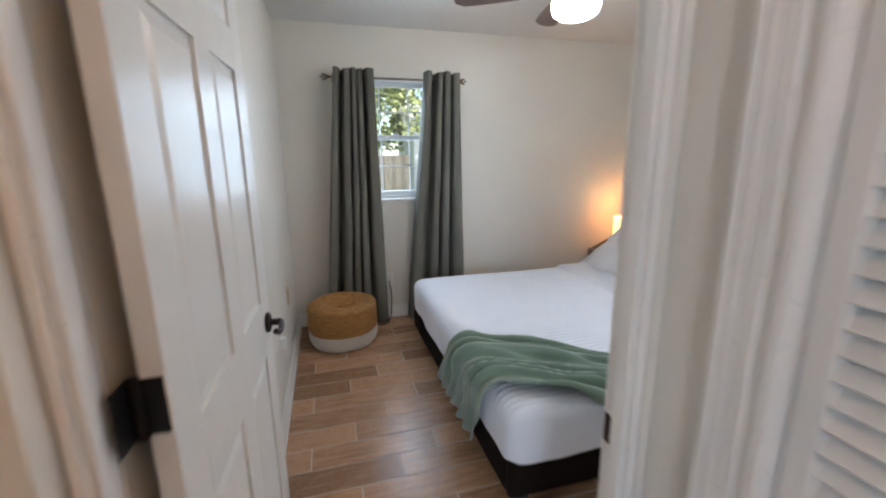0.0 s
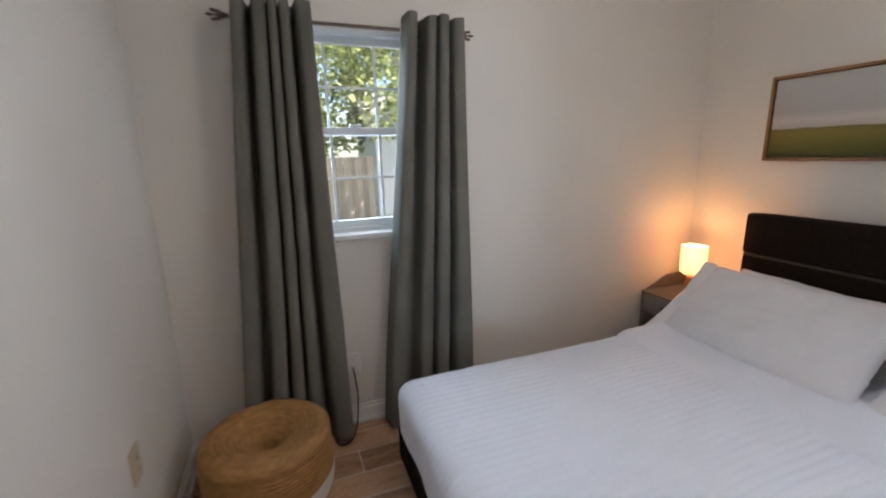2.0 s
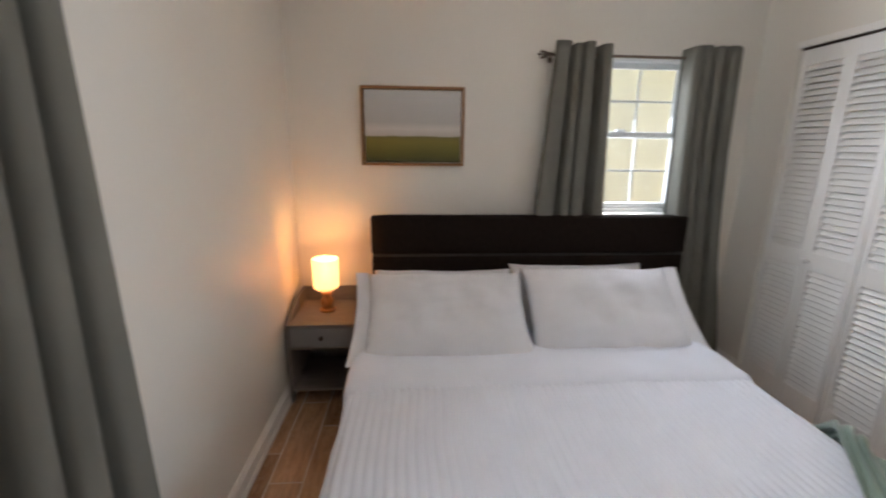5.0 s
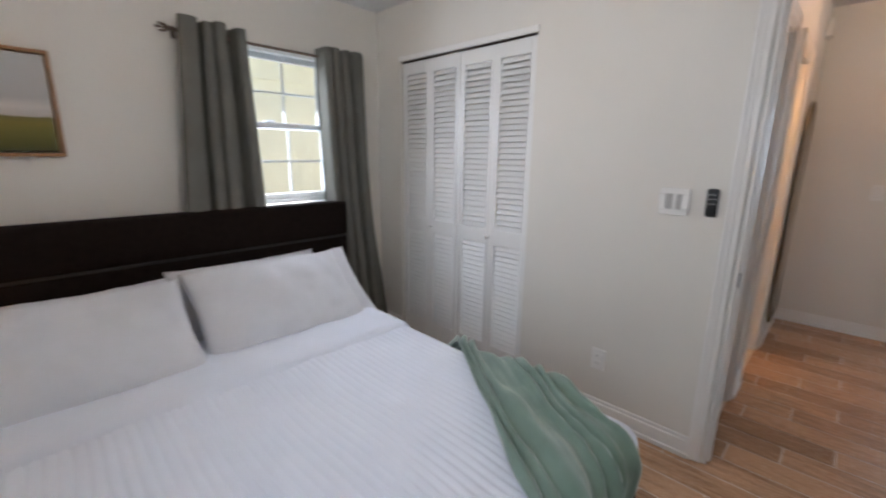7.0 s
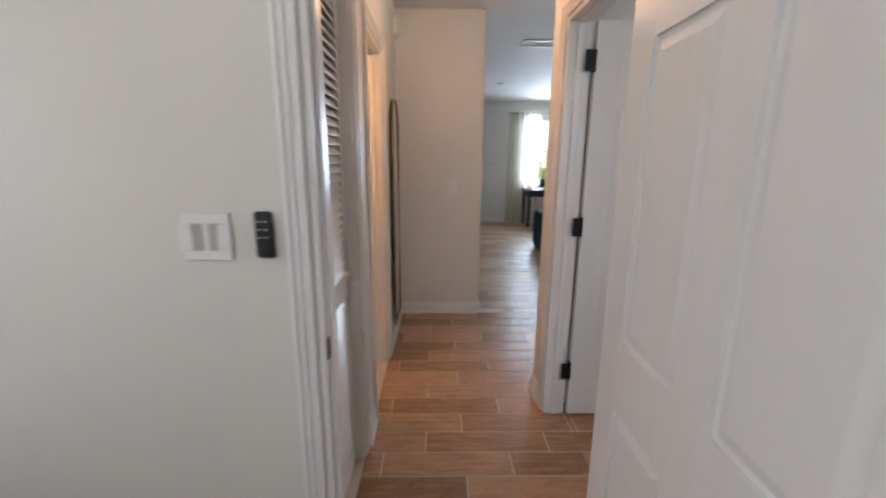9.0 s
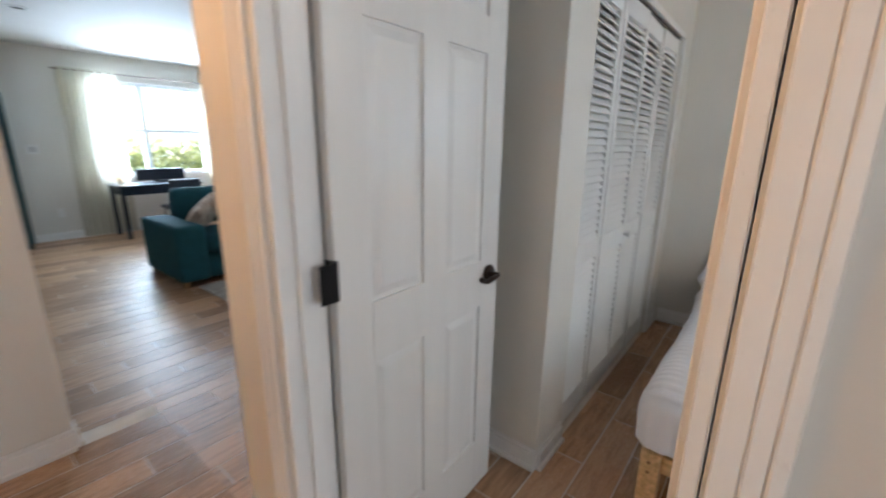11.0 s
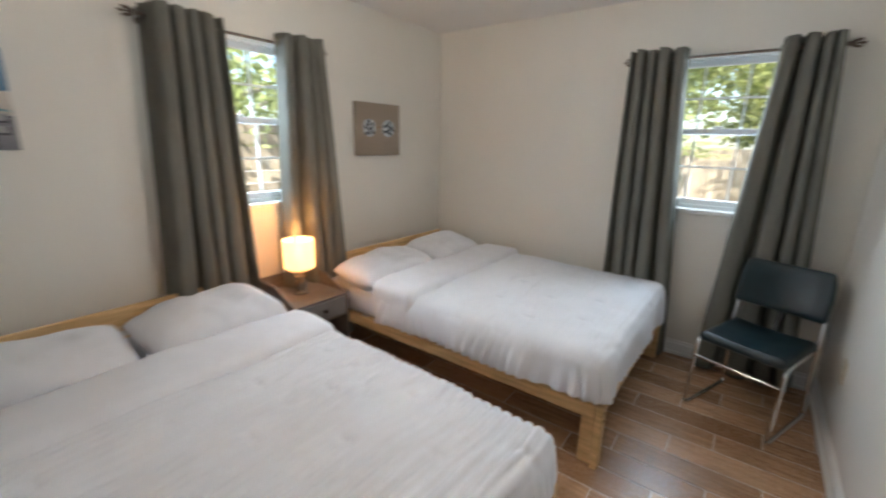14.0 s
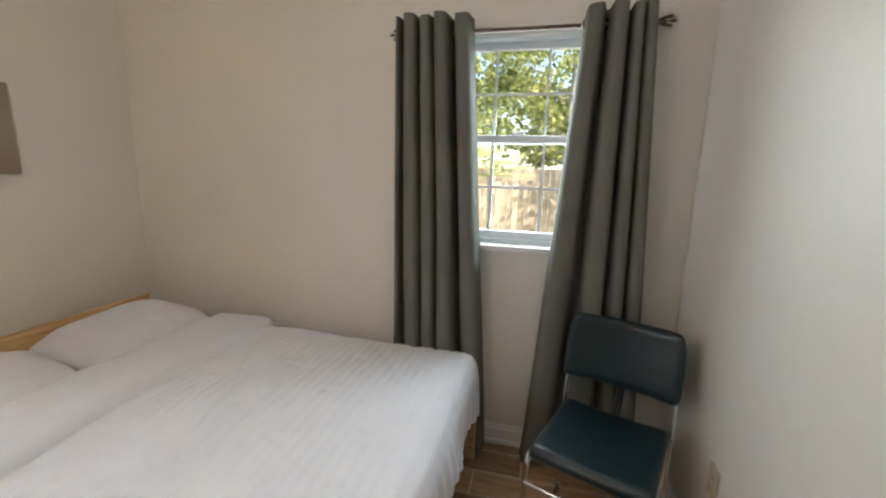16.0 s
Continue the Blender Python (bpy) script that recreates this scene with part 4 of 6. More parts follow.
LAND = painted("field_painting", [(0.0, (0.06, 0.065, 0.012)), (0.12, (0.11, 0.105, 0.014)), (0.30, (0.2, 0.165, 0.028)), (0.355, (0.17, 0.15, 0.04)), (0.375, (0.48, 0.45, 0.42)), (0.47, (0.60, 0.57, 0.54)), (0.56, (0.45, 0.45, 0.44)), (0.95, (0.50, 0.51, 0.51))], wob=0.05)
pt = thing("framed_painting", (3.018, 2.865, 1.611), "painting of a green field under grey sky in oak frame", "painting")
w, h = 0.315, 0.233
for q in ((-w, -h, w, -h + 0.016), (-w, h - 0.016, w, h), (-w, -h + 0.016, -w + 0.016, h - 0.016), (w - 0.016, -h + 0.016, w, h - 0.016)):
    part("frame_bar", boxed(-0.042, q[0], q[1], 0.0, q[2], q[3], 0.0015), FRAMEWOOD, pt)
part("canvas", boxed(-0.03, -w + 0.022, -h + 0.022, -0.004, w - 0.022, h - 0.022, 0.001), LAND, pt, "painted canvas of field and sky")

SKYBLUE = painted("blue_board", [(0.0, (0.11, 0.21, 0.33)), (1.0, (0.13, 0.235, 0.37))], wob=0.3, noise_scale=20)
WAVE = painted("wave_board", [(0.0, (0.42, 0.40, 0.36)), (0.4, (0.55, 0.50, 0.45)), (1.0, (0.60, 0.54, 0.49))], wob=0.5, noise_scale=5)
SURF_T = mat("breaking_wave_paint", (0.015, 0.15, 0.2), 0.5, vary=0.2, scale=30, colour2=(0.22, 0.38, 0.42), stretch=(1, 1, 2.5))
GREYBOARD = painted("grey_board", [(0.0, (0.17, 0.175, 0.19)), (0.5, (0.24, 0.24, 0.255)), (1.0, (0.2, 0.2, 0.22))], wob=0.6, noise_scale=14)
LETTER = mat("letter_grey", (0.32, 0.325, 0.335), 0.6, vary=0.25, scale=30)
LETTER_SHADE = mat("letter_shadow_grey", (0.07, 0.07, 0.08), 0.6)
sg = thing("wall_sign", (-3.478, 0.455, 1.607), "blue and grey plank sign with a wave and raised lettering", "sign")
for nm, z0, z1, mm in (("blue_board", 0.034, 0.20, SKYBLUE), ("wave_board", -0.058, 0.031, WAVE), ("grey_board", -0.20, -0.061, GREYBOARD)):
    part(nm, boxed(0.0, -0.252, z0, 0.026, 0.252, z1, 0.002), mm, sg)
# streaks of turquoise: along, height at both ends and the middle, thickness
for y0, y1, za, zm, zb, thick in ((-0.25, -0.165, 0.012, 0.012, 0.018, 0.018), (0.045, 0.15, -0.012, 0.004, -0.024, 0.026), (0.11, 0.25, -0.012, -0.034, -0.045, 0.016), (-0.16, -0.06, -0.05, -0.042, -0.05, 0.008)):
    bm = bmesh.new()
    rim = []
    for k in range(21):
        u = k / 20
        mid = (1 - u) ** 2 * za + 2 * u * (1 - u) * (2 * zm - (za + zb) / 2) + u * u * zb
        half = thick / 2 * math.sin(math.pi * (0.06 + 0.9 * u)) * (0.8 + 0.5 * noise.noise((u * 6, y0 * 9, 1)))
        y = y0 + (y1 - y0) * u
        rim.append((bm.verts.new((0.0275, y, mid + half)), bm.verts.new((0.0275, y, mid - half * (1 + 0.6 * noise.noise((u * 9, y0, 4)))))))
    for p, q in zip(rim, rim[1:]):
        bm.faces.new((p[0], q[0], q[1], p[1]))
    part("wave", bm, SURF_T, sg, "painted turquoise breaking wave")


def lettering(body, size, depth, material, parent, m, name="lettering", bold=0.0):
    cu = bpy.data.curves.new("lettering", "FONT")
    cu.body, cu.size, cu.extrude, cu.offset = body, size, depth, bold
    cu.align_x, cu.align_y = "CENTER", "CENTER"
    cu.space_character = 1.06
    tmp = bpy.data.objects.new("lettering", cu)
    me = bpy.data.meshes.new_from_object(tmp)
    bpy.data.objects.remove(tmp)
    me.materials.clear()
    me.materials.append(material)
    ob = new(name, me)
    ob.parent = parent
    ob.matrix_local = m
    return ob


# dark copy set off behind the letters draws their shadow
lettering("SURF", 0.175, 0.002, LETTER_SHADE, sg, Matrix.Translation((0.0285, 0.026, -0.134)) @ pose(0, 0, 0, 90, 0, 90), "letter_shadow", 0.009)
lettering("SURF", 0.175, 0.003, LETTER, sg, Matrix.Translation((0.0345, 0.020, -0.128)) @ pose(0, 0, 0, 90, 0, 90), "lettering", 0.006)

TAN = painted("tan_canvas", [(0.0, (0.27, 0.22, 0.175)), (0.5, (0.33, 0.27, 0.215)), (1.0, (0.29, 0.24, 0.19))], wob=0.5, noise_scale=5)
BLUEWHITE = mat("mirrored_lens_paint", (0.30, 0.36, 0.43), 0.4, vary=0.1, scale=16, colour2=(0.58, 0.62, 0.66))
SPOT = mat("dark_blue_spot", (0.02, 0.028, 0.05), 0.5, vary=0.2)
cv = thing("canvas_print", (-3.478, 2.785, 1.562), "tan canvas print of round mirrored sunglasses with dark spots", "canvas print")
part("canvas", boxed(0.0, -0.243, -0.2, 0.028, 0.243, 0.2, 0.003), TAN, cv)
rs = random.Random(6)
for s in (-1, 1):
    cy, cz = s * 0.103, 0.012
    lens = lathe([(0.0, 0.0032), (0.066, 0.0032), (0.068, 0.0002)], 28)
    lo_ = part("lens", lens, BLUEWHITE, cv, "pale blue mirrored lens")
    lo_.matrix_local = Matrix.Translation((0.0282, cy, cz)) @ pose(0, 0, 0, 0, 90, 0)
    for k in range(9):
        a, r = k * 2.4 + s, 0.056 * math.sqrt((k + 0.6) / 9)
        sp = lathe([(0.0, 0.0012), (rs.uniform(0.007, 0.014), 0.0012), (0.0145, 0.0002)], 9)
        o = part("spot", sp, SPOT, lo_)
        o.matrix_local = Matrix.Translation((r * math.cos(a), r * math.sin(a), 0.0033))
bm = tube([(0.0295, -0.038, 0.016), (0.0295, 0.0, 0.022), (0.0295, 0.038, 0.016)], 0.003, 6)
part("bridge", bm, FRAMEWOOD, cv)


# ---------------------------------------------------------------- ceiling fan
fan = thing("ceiling_fan", (1.37, 2.14, H1), "ceiling fan with brown blades and a lit frosted white lamp", "ceiling fan")
part("canopy", lathe([(0, 0.0), (0.07, 0.0), (0.068, -0.03), (0.03, -0.05), (0.014, -0.055), (0.014, -0.10), (0, -0.10)], 28), FANMETAL, fan, "", True)
part("motor", lathe([(0, -0.095), (0.05, -0.095), (0.095, -0.11), (0.10, -0.135), (0.10, -0.18), (0.085, -0.2), (0, -0.2)], 36), FANMETAL, fan, "", True)
part("lamp_globe", lathe([(0.095, -0.202), (0.118, -0.205), (0.122, -0.225), (0.122, -0.265), (0.112, -0.29), (0.08, -0.312), (0.04, -0.322), (0, -0.325)], 36), GLOBE, fan, "lit frosted white glass lamp", True).visible_shadow = False
for k in range(5):
    bm = bmesh.new()
    rows = []
    for i in range(13):
        s = i / 12
        x = 0.15 + 0.50 * s
        hw = (0.045 + 0.022 * math.sin(math.pi * min(1, s * 0.75))) * (1 if s < 0.93 else (1 - ((s - 0.93) / 0.07) ** 2 * 0.55))
        rows.append([bm.verts.new((x, u * hw, zz + u * hw * 0.2)) for u, zz in ((-1, 0.0), (1, 0.0), (1, 0.007), (-1, 0.007))])
    for a, b in zip(rows, rows[1:]):
        for q in range(4):
            bm.faces.new((a[q], a[(q + 1) % 4], b[(q + 1) % 4], b[q]))
    bm.faces.new(rows[0])
    bm.faces.new(rows[-1][::-1])
    bl = part("blade", bm, FANWOOD, fan, "brown wooden fan blade")
    bl.matrix_local = pose(0, 0, -0.165, 0, 0, 4 + 72 * k)
    part("blade_arm", boxed(0.09, -0.018, -0.004, 0.2, 0.018, -0.0005, 0.001), FANMETAL, bl)
bulb("fan_bulb", (1.37, 2.14, H1 - 0.36), FANW, (1.0, 0.76, 0.5), 0.08)
# second fan; only a blade tip comes into view, its lit lamp is assumed
fan2 = copy_thing(fan, pose(-1.97, 1.75, H1, 0, 0, 20))
bulb("fan_bulb", (-1.97, 1.75, H1 - 0.36), FANW2, (1.0, 0.74, 0.48), 0.08)


# ---------------------------------------------------------------- switches, sockets, remote
# grey for the painted gap shade and the remote's buttons
REVEAL = mat("gap_shade_and_button_grey", (0.45, 0.44, 0.42), 0.6, vary=0.02)


def plate(name, at, turn, w, h, label, kind, material=PLATE):
    """A wall plate; local -y faces the room."""
    p = thing(name, Matrix.Translation(at) @ pose(0, 0, 0, 0, 0, turn), label, "outlet" if kind == "socket" else "switch")
    part("cover", boxed(-w / 2, -0.0075, -h / 2, w / 2, 0, h / 2, 0.0025), material, p)
    if kind == "socket":
        for z in (0.021, -0.021):
            sk = part("socket", boxed(-0.016, -0.0105, z - 0.014, 0.016, -0.0075, z + 0.014, 0.002), material, p)
            for x in (-0.006, 0.006):
                part("slot", boxed(x - 0.0012, -0.0112, z - 0.004, x + 0.0012, -0.0106, z + 0.005, 0), DARKIN, sk)
    else:
        n = round(w / 0.06)
        for i in range(n):
            x = (i - (n - 1) / 2) * 0.048
            # flat grey plate round the rocker draws the shade of its gap
            part("rocker_gap_shade", boxed(x - 0.0176, -0.0082, -0.0345, x + 0.0176, -0.0074, 0.0345, 0), REVEAL, p)
            rk = part("rocker", boxed(x - 0.0165, -0.004, -0.033, x + 0.0165, 0.004, 0.033, 0.002), material, p)
            rk.matrix_local = pose(x, -0.011, 0, 5 if i % 2 == 0 else -5)
    return p


plate("light_switch", (0.842, 0.675, 1.215), 180, 0.122, 0.122, "white double rocker light switch beside the door", "switch")
plate("power_outlet", (1.11, 0.675, 0.337), 180, 0.075, 0.12, "white double power outlet low on the wall", "socket")
plate("hall_switch", (0.118, -1.905, 1.16), 180, 0.075, 0.12, "white single light switch in the hall", "switch")
plate("power_outlet", (-0.25, 2.945, 0.505), 90, 0.075, 0.12, "ivory power outlet on the wall near the pouf", "socket", IVORY)
plate("power_outlet", (-0.25, 2.285, 0.48), 90, 0.075, 0.12, "white power outlet beside the open door", "socket")
plate("power_outlet", (0.55, 3.62, 0.36), 0, 0.075, 0.12, "white power outlet under the window", "socket")
plate("power_outlet", (-0.46, 3.02, 0.42), -90, 0.075, 0.12, "ivory power outlet behind the chair", "socket", IVORY)
night = thing("plug_in_night_light", (-0.241, 2.285, 0.455), "small white plug-in night light in the outlet", "night light")
part("body", boxed(0, -0.02, -0.03, 0.035, 0.02, 0.028, 0.008, 2), PLATE, night)
rm = thing("fan_remote", (0.694, 0.675, 1.222), "black fan remote control hanging in a wall holder", "remote control")
part("holder", boxed(-0.02, 0, -0.062, 0.02, 0.006, 0.03, 0.003), PLASTIC, rm)
body = part("body", boxed(-0.022, 0.006, -0.058, 0.022, 0.022, 0.06, 0.009, 3), PLASTIC, rm, "", True)
for z in (0.035, 0.015, -0.005):
    for x in (-0.008, 0.008):
        part("button", boxed(x - 0.0035, 0.022, z - 0.002, x + 0.0035, 0.0232, z + 0.002, 0), REVEAL, body)
cord = thing("extension_lead", (0.5, 3.55, 0), "black extension lead curled on the tiles below the curtain", "extension lead")
part("cable", local(tube(bent([(0.545, 3.602, 0.34), (0.56, 3.585, 0.2), (0.545, 3.57, 0.02), (0.50, 3.46, 0.006), (0.44, 3.43, 0.006), (0.40, 3.5, 0.006), (0.47, 3.55, 0.006)], 0.06, 6), 0.0045, 8), cord.matrix_world.inverted()), PLASTIC, cord, "", True)


# ---------------------------------------------------------------- second bedroom: pine beds
def pine_bed(name, y0, y1, label, seed, spill, top_amp, side_amp, hang):
    """A low pine bed with its head against the west wall and its foot to the east."""
    xh, xf = -3.38, -1.355
    b = thing(name, ((xh + xf) / 2, (y0 + y1) / 2, 0), label, "bed", "pine beds")
    m = b.matrix_world.inverted()
    for z0, z1 in ((0.53, 0.655), (0.36, 0.50)):
        part("headboard_plank", local(boxed(xh, y0 - 0.005, z0, xh + 0.022, y1 + 0.005, z1, 0.006, 2), m), PINE_Y, b)
    for y in (y0 + 0.10, y1 - 0.10):
        part("head_post", local(boxed(xh - 0.032, y - 0.035, 0, xh - 0.001, y + 0.035, 0.62, 0.003), m), PINE, b)
    for y, s in ((y0, 1), (y1, -1)):
        part("side_rail", local(boxed(xh + 0.024, min(y, y + s * 0.022), 0.262, xf - 0.023, max(y, y + s * 0.022), 0.335, 0.004), m), PINE, b)
        part("leg", local(boxed(xf - 0.088, min(y + s * 0.024, y + s * 0.062), 0, xf - 0.024, max(y + s * 0.024, y + s * 0.062), 0.30, 0.004), m), PINE, b)
        part("leg", local(boxed(xf - 0.021, min(y, y + s * 0.066), 0, xf + 0.014, max(y, y + s * 0.066), 0.338, 0.005), m), PINE, b)
        for z in (0.255, 0.295):
            bo = lathe([(0, 0.0), (0.007, 0.0), (0.006, 0.003), (0, 0.004)], 10)
            k = part("bolt", bo, FRAMEWOOD, b)
            k.matrix_local = Matrix.Translation((xf + 0.0145 - b.location.x, y + s * 0.03 - b.location.y, z)) @ pose(0, 0, 0, 0, 90, 0)
    part("foot_rail", local(boxed(xf - 0.021, y0 + 0.067, 0.262, xf + 0.004, y1 - 0.067, 0.335, 0.004), m), PINE_Y, b)
    for k in range(12):
        x = xh + 0.12 + k * 0.16
        part("slat", local(boxed(x, y0 + 0.024, 0.29, x + 0.07, y1 - 0.024, 0.308, 0), m), PINE_Y, b)
    mt = thing("mattress", ((xh + xf) / 2, (y0 + y1) / 2, 0.31), "white sheeted mattress on the pine frame", "mattress", "mattresses")
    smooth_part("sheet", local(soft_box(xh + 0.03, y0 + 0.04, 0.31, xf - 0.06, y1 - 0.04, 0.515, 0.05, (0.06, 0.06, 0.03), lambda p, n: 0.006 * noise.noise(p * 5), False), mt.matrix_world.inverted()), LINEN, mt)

    def rib(p, n):
        w = 0.0
        if n.z > 0.5:
            run = (p.x + 0.016 * noise.noise(Vector((p.x * 3, p.y * 3, seed))) + 0.006 * noise.noise(Vector((p.x * 9, p.y * 6, seed)))) / 0.041
            w = top_amp * (abs(math.sin(math.pi * run)) ** 0.7 - 0.6) * (0.8 + 0.7 * noise.noise(Vector((p.x * 5, p.y * 2.5, seed + 3))))
            tuft = 0.0
            for k in range(4):
                for q in range(4):
                    cx, cy = -2.34 + 0.25 * q, y0 + 0.22 + 0.31 * k + (0.14 if q % 2 else 0)
                    tuft += math.exp(-(((p.x - cx) / 0.034) ** 2 + ((p.y - cy) / 0.014) ** 2))
            w -= 0.012 * tuft
            crease = max(0.0, 1 - 7 * abs(noise.noise(Vector((p.x * 6.5, p.y * 2.6, seed + 20)))))
            w -= 0.011 * crease * max(0.0, min(1.0, 0.25 + 2 * noise.noise(Vector((p.x * 2.1, p.y * 2.4, seed + 31)))))
        low = max(0.0, min(1.0, (0.53 - p.z) / 0.16))
        along = p.x if abs(n.y) > abs(n.x) else p.y
        w += low * (side_amp * math.sin(along * 2 * math.pi / 0.062 + 9 * noise.noise((along * 3, p.z * 2.5, seed))) + 0.030 * noise.noise((along * 5, p.z * 3, seed)) + 0.012)
        return w + 0.016 * noise.noise(p * 2.3 + Vector((seed, 0, 0))) + 0.007 * noise.noise(p * 7 + Vector((0, seed, 0)))
    dv = thing("duvet", ((xh + xf) / 2, (y0 + y1) / 2, 0.5), "puffy white ribbed duvet spread over the pine bed", "duvet", "duvets")
    dm = dv.matrix_world.inverted()
    bm = soft_box(-2.80, y0 - hang, 0.335, xf + 0.012, y1 + 0.005, 0.562, 0.075, (0.0078, 0.013, 0.02), rib, puff=0.03)
    for v in bm.verts:
        if v.co.z < 0.40:
            v.co.z += (0.40 - v.co.z) * 0.9 * (0.5 + 0.75 * noise.noise((v.co.x * 2.2, v.co.y * 2.2, seed))) - spill * (0.4 - v.co.z)
    smooth_part("cover", local(bm, dm), DUVET, dv)
    roll = lambda p, n: 0.012 * noise.noise(p * 4 + Vector((seed, 1, 0))) + 0.004 * noise.noise(p * 13)
    smooth_part("turned_down_edge", local(soft_box(-2.84, y0 - hang - 0.007, 0.40, -2.49, y1 + 0.002, 0.603, 0.05, (0.016, 0.022, 0.016), roll, puff=0.027), dm), DUVET, dv, "smooth turned-down edge of the duvet")
    return b


pine_bed("pine_bed", 0.20, 1.552, "low natural pine bed with a plank headboard beside the closet", 1.5, 0.0, 0.021, 0.003, 0.024)
pine_bed("pine_bed", 2.085, 3.50, "low natural pine bed with a plank headboard in the corner", 4.2, 0.35, 0.006, 0.0085, 0.005)
for x, y, t, r, w, s, lab in ((-3.12, 0.49, 22, -90 - 4, 0.73, 1.0, "plump white pillow leaning on the pine headboard"), (-3.13, 1.20, 20, -90 + 3, 0.66, 3.0, "plump white pillow leaning on the pine headboard"),
                              (-3.09, 2.42, 16, -90 - 3, 0.70, 5.0, "white pillow with a faint pink tint by the lamp"), (-3.12, 3.12, 18, -90 + 2, 0.66, 7.0, "plump white pillow lying in the room corner")):
    pillow("pillow", Matrix.Translation((x + 0.075, y, 0.585)) @ pose(0, 0, 0, 0, 0, 180 + r) @ pose(0, 0, 0, t - 12), w + 0.02, 0.45, 0.22, lab, s, group="pillows on the pine beds", rounded=0.09)


# ---------------------------------------------------------------- chair
ch = thing("side_chair", Matrix.Translation((-0.815, 3.085, 0)) @ pose(0, 0, 0, 0, 0, -21), "dark teal vinyl side chair on a bent chrome sled frame", "chair")
R = 0.011
for s in (-1, 1):
    x = s * 0.208
    line = bent([(s * 0.205, 0.245, 0.80), (x, 0.195, 0.46), (x, 0.235, R), (x, -0.235, R), (x, -0.195, 0.425), (x * 0.93, 0.20, 0.418)], 0.035, 5)
    part("side_frame", tube(line, R, 10), CHROME, ch, "bent chrome sled leg", True)
part("front_bar", tube([(-0.208, -0.212, 0.325), (0.208, -0.212, 0.325)], 0.009, 10), CHROME, ch, "", True)
part("rear_bar", tube([(-0.2, 0.17, 0.41), (0.2, 0.17, 0.41)], 0.009, 10), CHROME, ch, "", True)
dip = lambda p, n: (-0.010 * max(0, 1 - (p.x / 0.2) ** 2) if n.z > 0.4 else 0.0) + 0.002 * noise.noise(p * 9)
smooth_part("seat", soft_box(-0.205, -0.215, 0.418, 0.205, 0.215, 0.478, 0.028, (0.02, 0.02, 0.012), dip, False), LEATHER, ch, "dark teal vinyl seat pad")
bk = soft_box(-0.220, -0.028, -0.135, 0.220, 0.028, 0.14, 0.027, (0.02, 0.014, 0.02), lambda p, n: 0.0015 * noise.noise(p * 8), False)
for v in bk.verts:
    v.co.y -= 0.05 * (v.co.x / 0.220) ** 2 - 0.03
    k = 1 - 0.09 * max(0, v.co.z / 0.14) ** 2
    v.co.x *= k
b_ob = smooth_part("backrest", bk, LEATHER, ch, "dark teal vinyl back pad")
b_ob.matrix_local = pose(0, 0.225, 0.715, -11)
part("back_support", tube(bent([(0, 0.18, 0.415), (0, 0.245, 0.5), (0, 0.262, 0.62)], 0.05), 0.016, 8), PLASTIC, ch, "", True)


# ---------------------------------------------------------------- hall
mr = thing("arched_mirror", (0.585, -1.495, 0.14), "tall arched hall mirror in a thin brass frame", "mirror")
MIRROR = mat("mirror_glass", (0.86, 0.87, 0.87), 0.02, metal=1.0, vary=0.0)
MIRROR.node_tree.nodes["Principled BSDF"].inputs["Roughness"].default_value = 0.01
for l in list(MIRROR.node_tree.nodes["Principled BSDF"].inputs["Roughness"].links):
    MIRROR.node_tree.links.remove(l)
BRASS = mat("brass", (0.22, 0.17, 0.10), 0.35, metal=1.0, vary=0.1)
hw, hh = 0.205, 1.68
edge = [(hw, 0.0), (hw, hh - hw)] + [(hw * math.cos(a * math.pi / 24), hh - hw + hw * math.sin(a * math.pi / 24)) for a in range(1, 24)] + [(-hw, hh - hw), (-hw, 0.0)]
part("frame", tube([(-0.012, y, z) for y, z in edge] + [(-0.012, hw, 0.0)], 0.008, 8), BRASS, mr, "", True)
bm = bmesh.new()
f0 = [bm.verts.new((-0.012, y * 0.98, 0.003 + z * 0.996)) for y, z in edge]
f1 = [bm.verts.new((-0.004, y * 0.98, 0.003 + z * 0.996)) for y, z in edge]
bm.faces.new(f0)
bm.faces.new(f1[::-1])
for i in range(len(f0)):
    bm.faces.new((f0[i], f0[(i + 1) % len(f0)], f1[(i + 1) % len(f0)], f1[i]))
part("mirror_glass", bm, MIRROR, mr, "clear mirror glass")

hl = thing("hall_ceiling_light", (0.06, -0.66, H2), "copper bowl hall ceiling light with a glowing bulb", "ceiling light")
COPPER = mat("copper", (0.45, 0.2, 0.11), 0.25, metal=1.0, vary=0.1)
part("canopy", lathe([(0, 0), (0.062, 0), (0.06, -0.018), (0.02, -0.03), (0.012, -0.04), (0.012, -0.16), (0, -0.16)], 28), COPPER, hl, "", True)
part("shade", lathe([(0.0, -0.308), (0.06, -0.305), (0.115, -0.288), (0.146, -0.260), (0.150, -0.250), (0.146, -0.252), (0.112, -0.282), (0.06, -0.298), (0, -0.301)], 36), COPPER, hl, "shallow copper bowl under the bulb", True)
for k in range(3):
    a_ = k * 2.094 + 0.4
    part("stay", tube([(0.05 * math.cos(a_), 0.05 * math.sin(a_), -0.015), (0.147 * math.cos(a_), 0.147 * math.sin(a_), -0.252)], 0.003, 6), COPPER, hl)
part("light_bulb", lathe([(0, -0.155), (0.02, -0.162), (0.045, -0.20), (0.05, -0.225), (0.035, -0.26), (0, -0.272)], 20), GLOBE, hl, "glowing bulb", True).visible_shadow = False
bulb("hall_bulb", (0.06, -0.66, H2 - 0.37), HALLW, (1.0, 0.56, 0.27), 0.05)
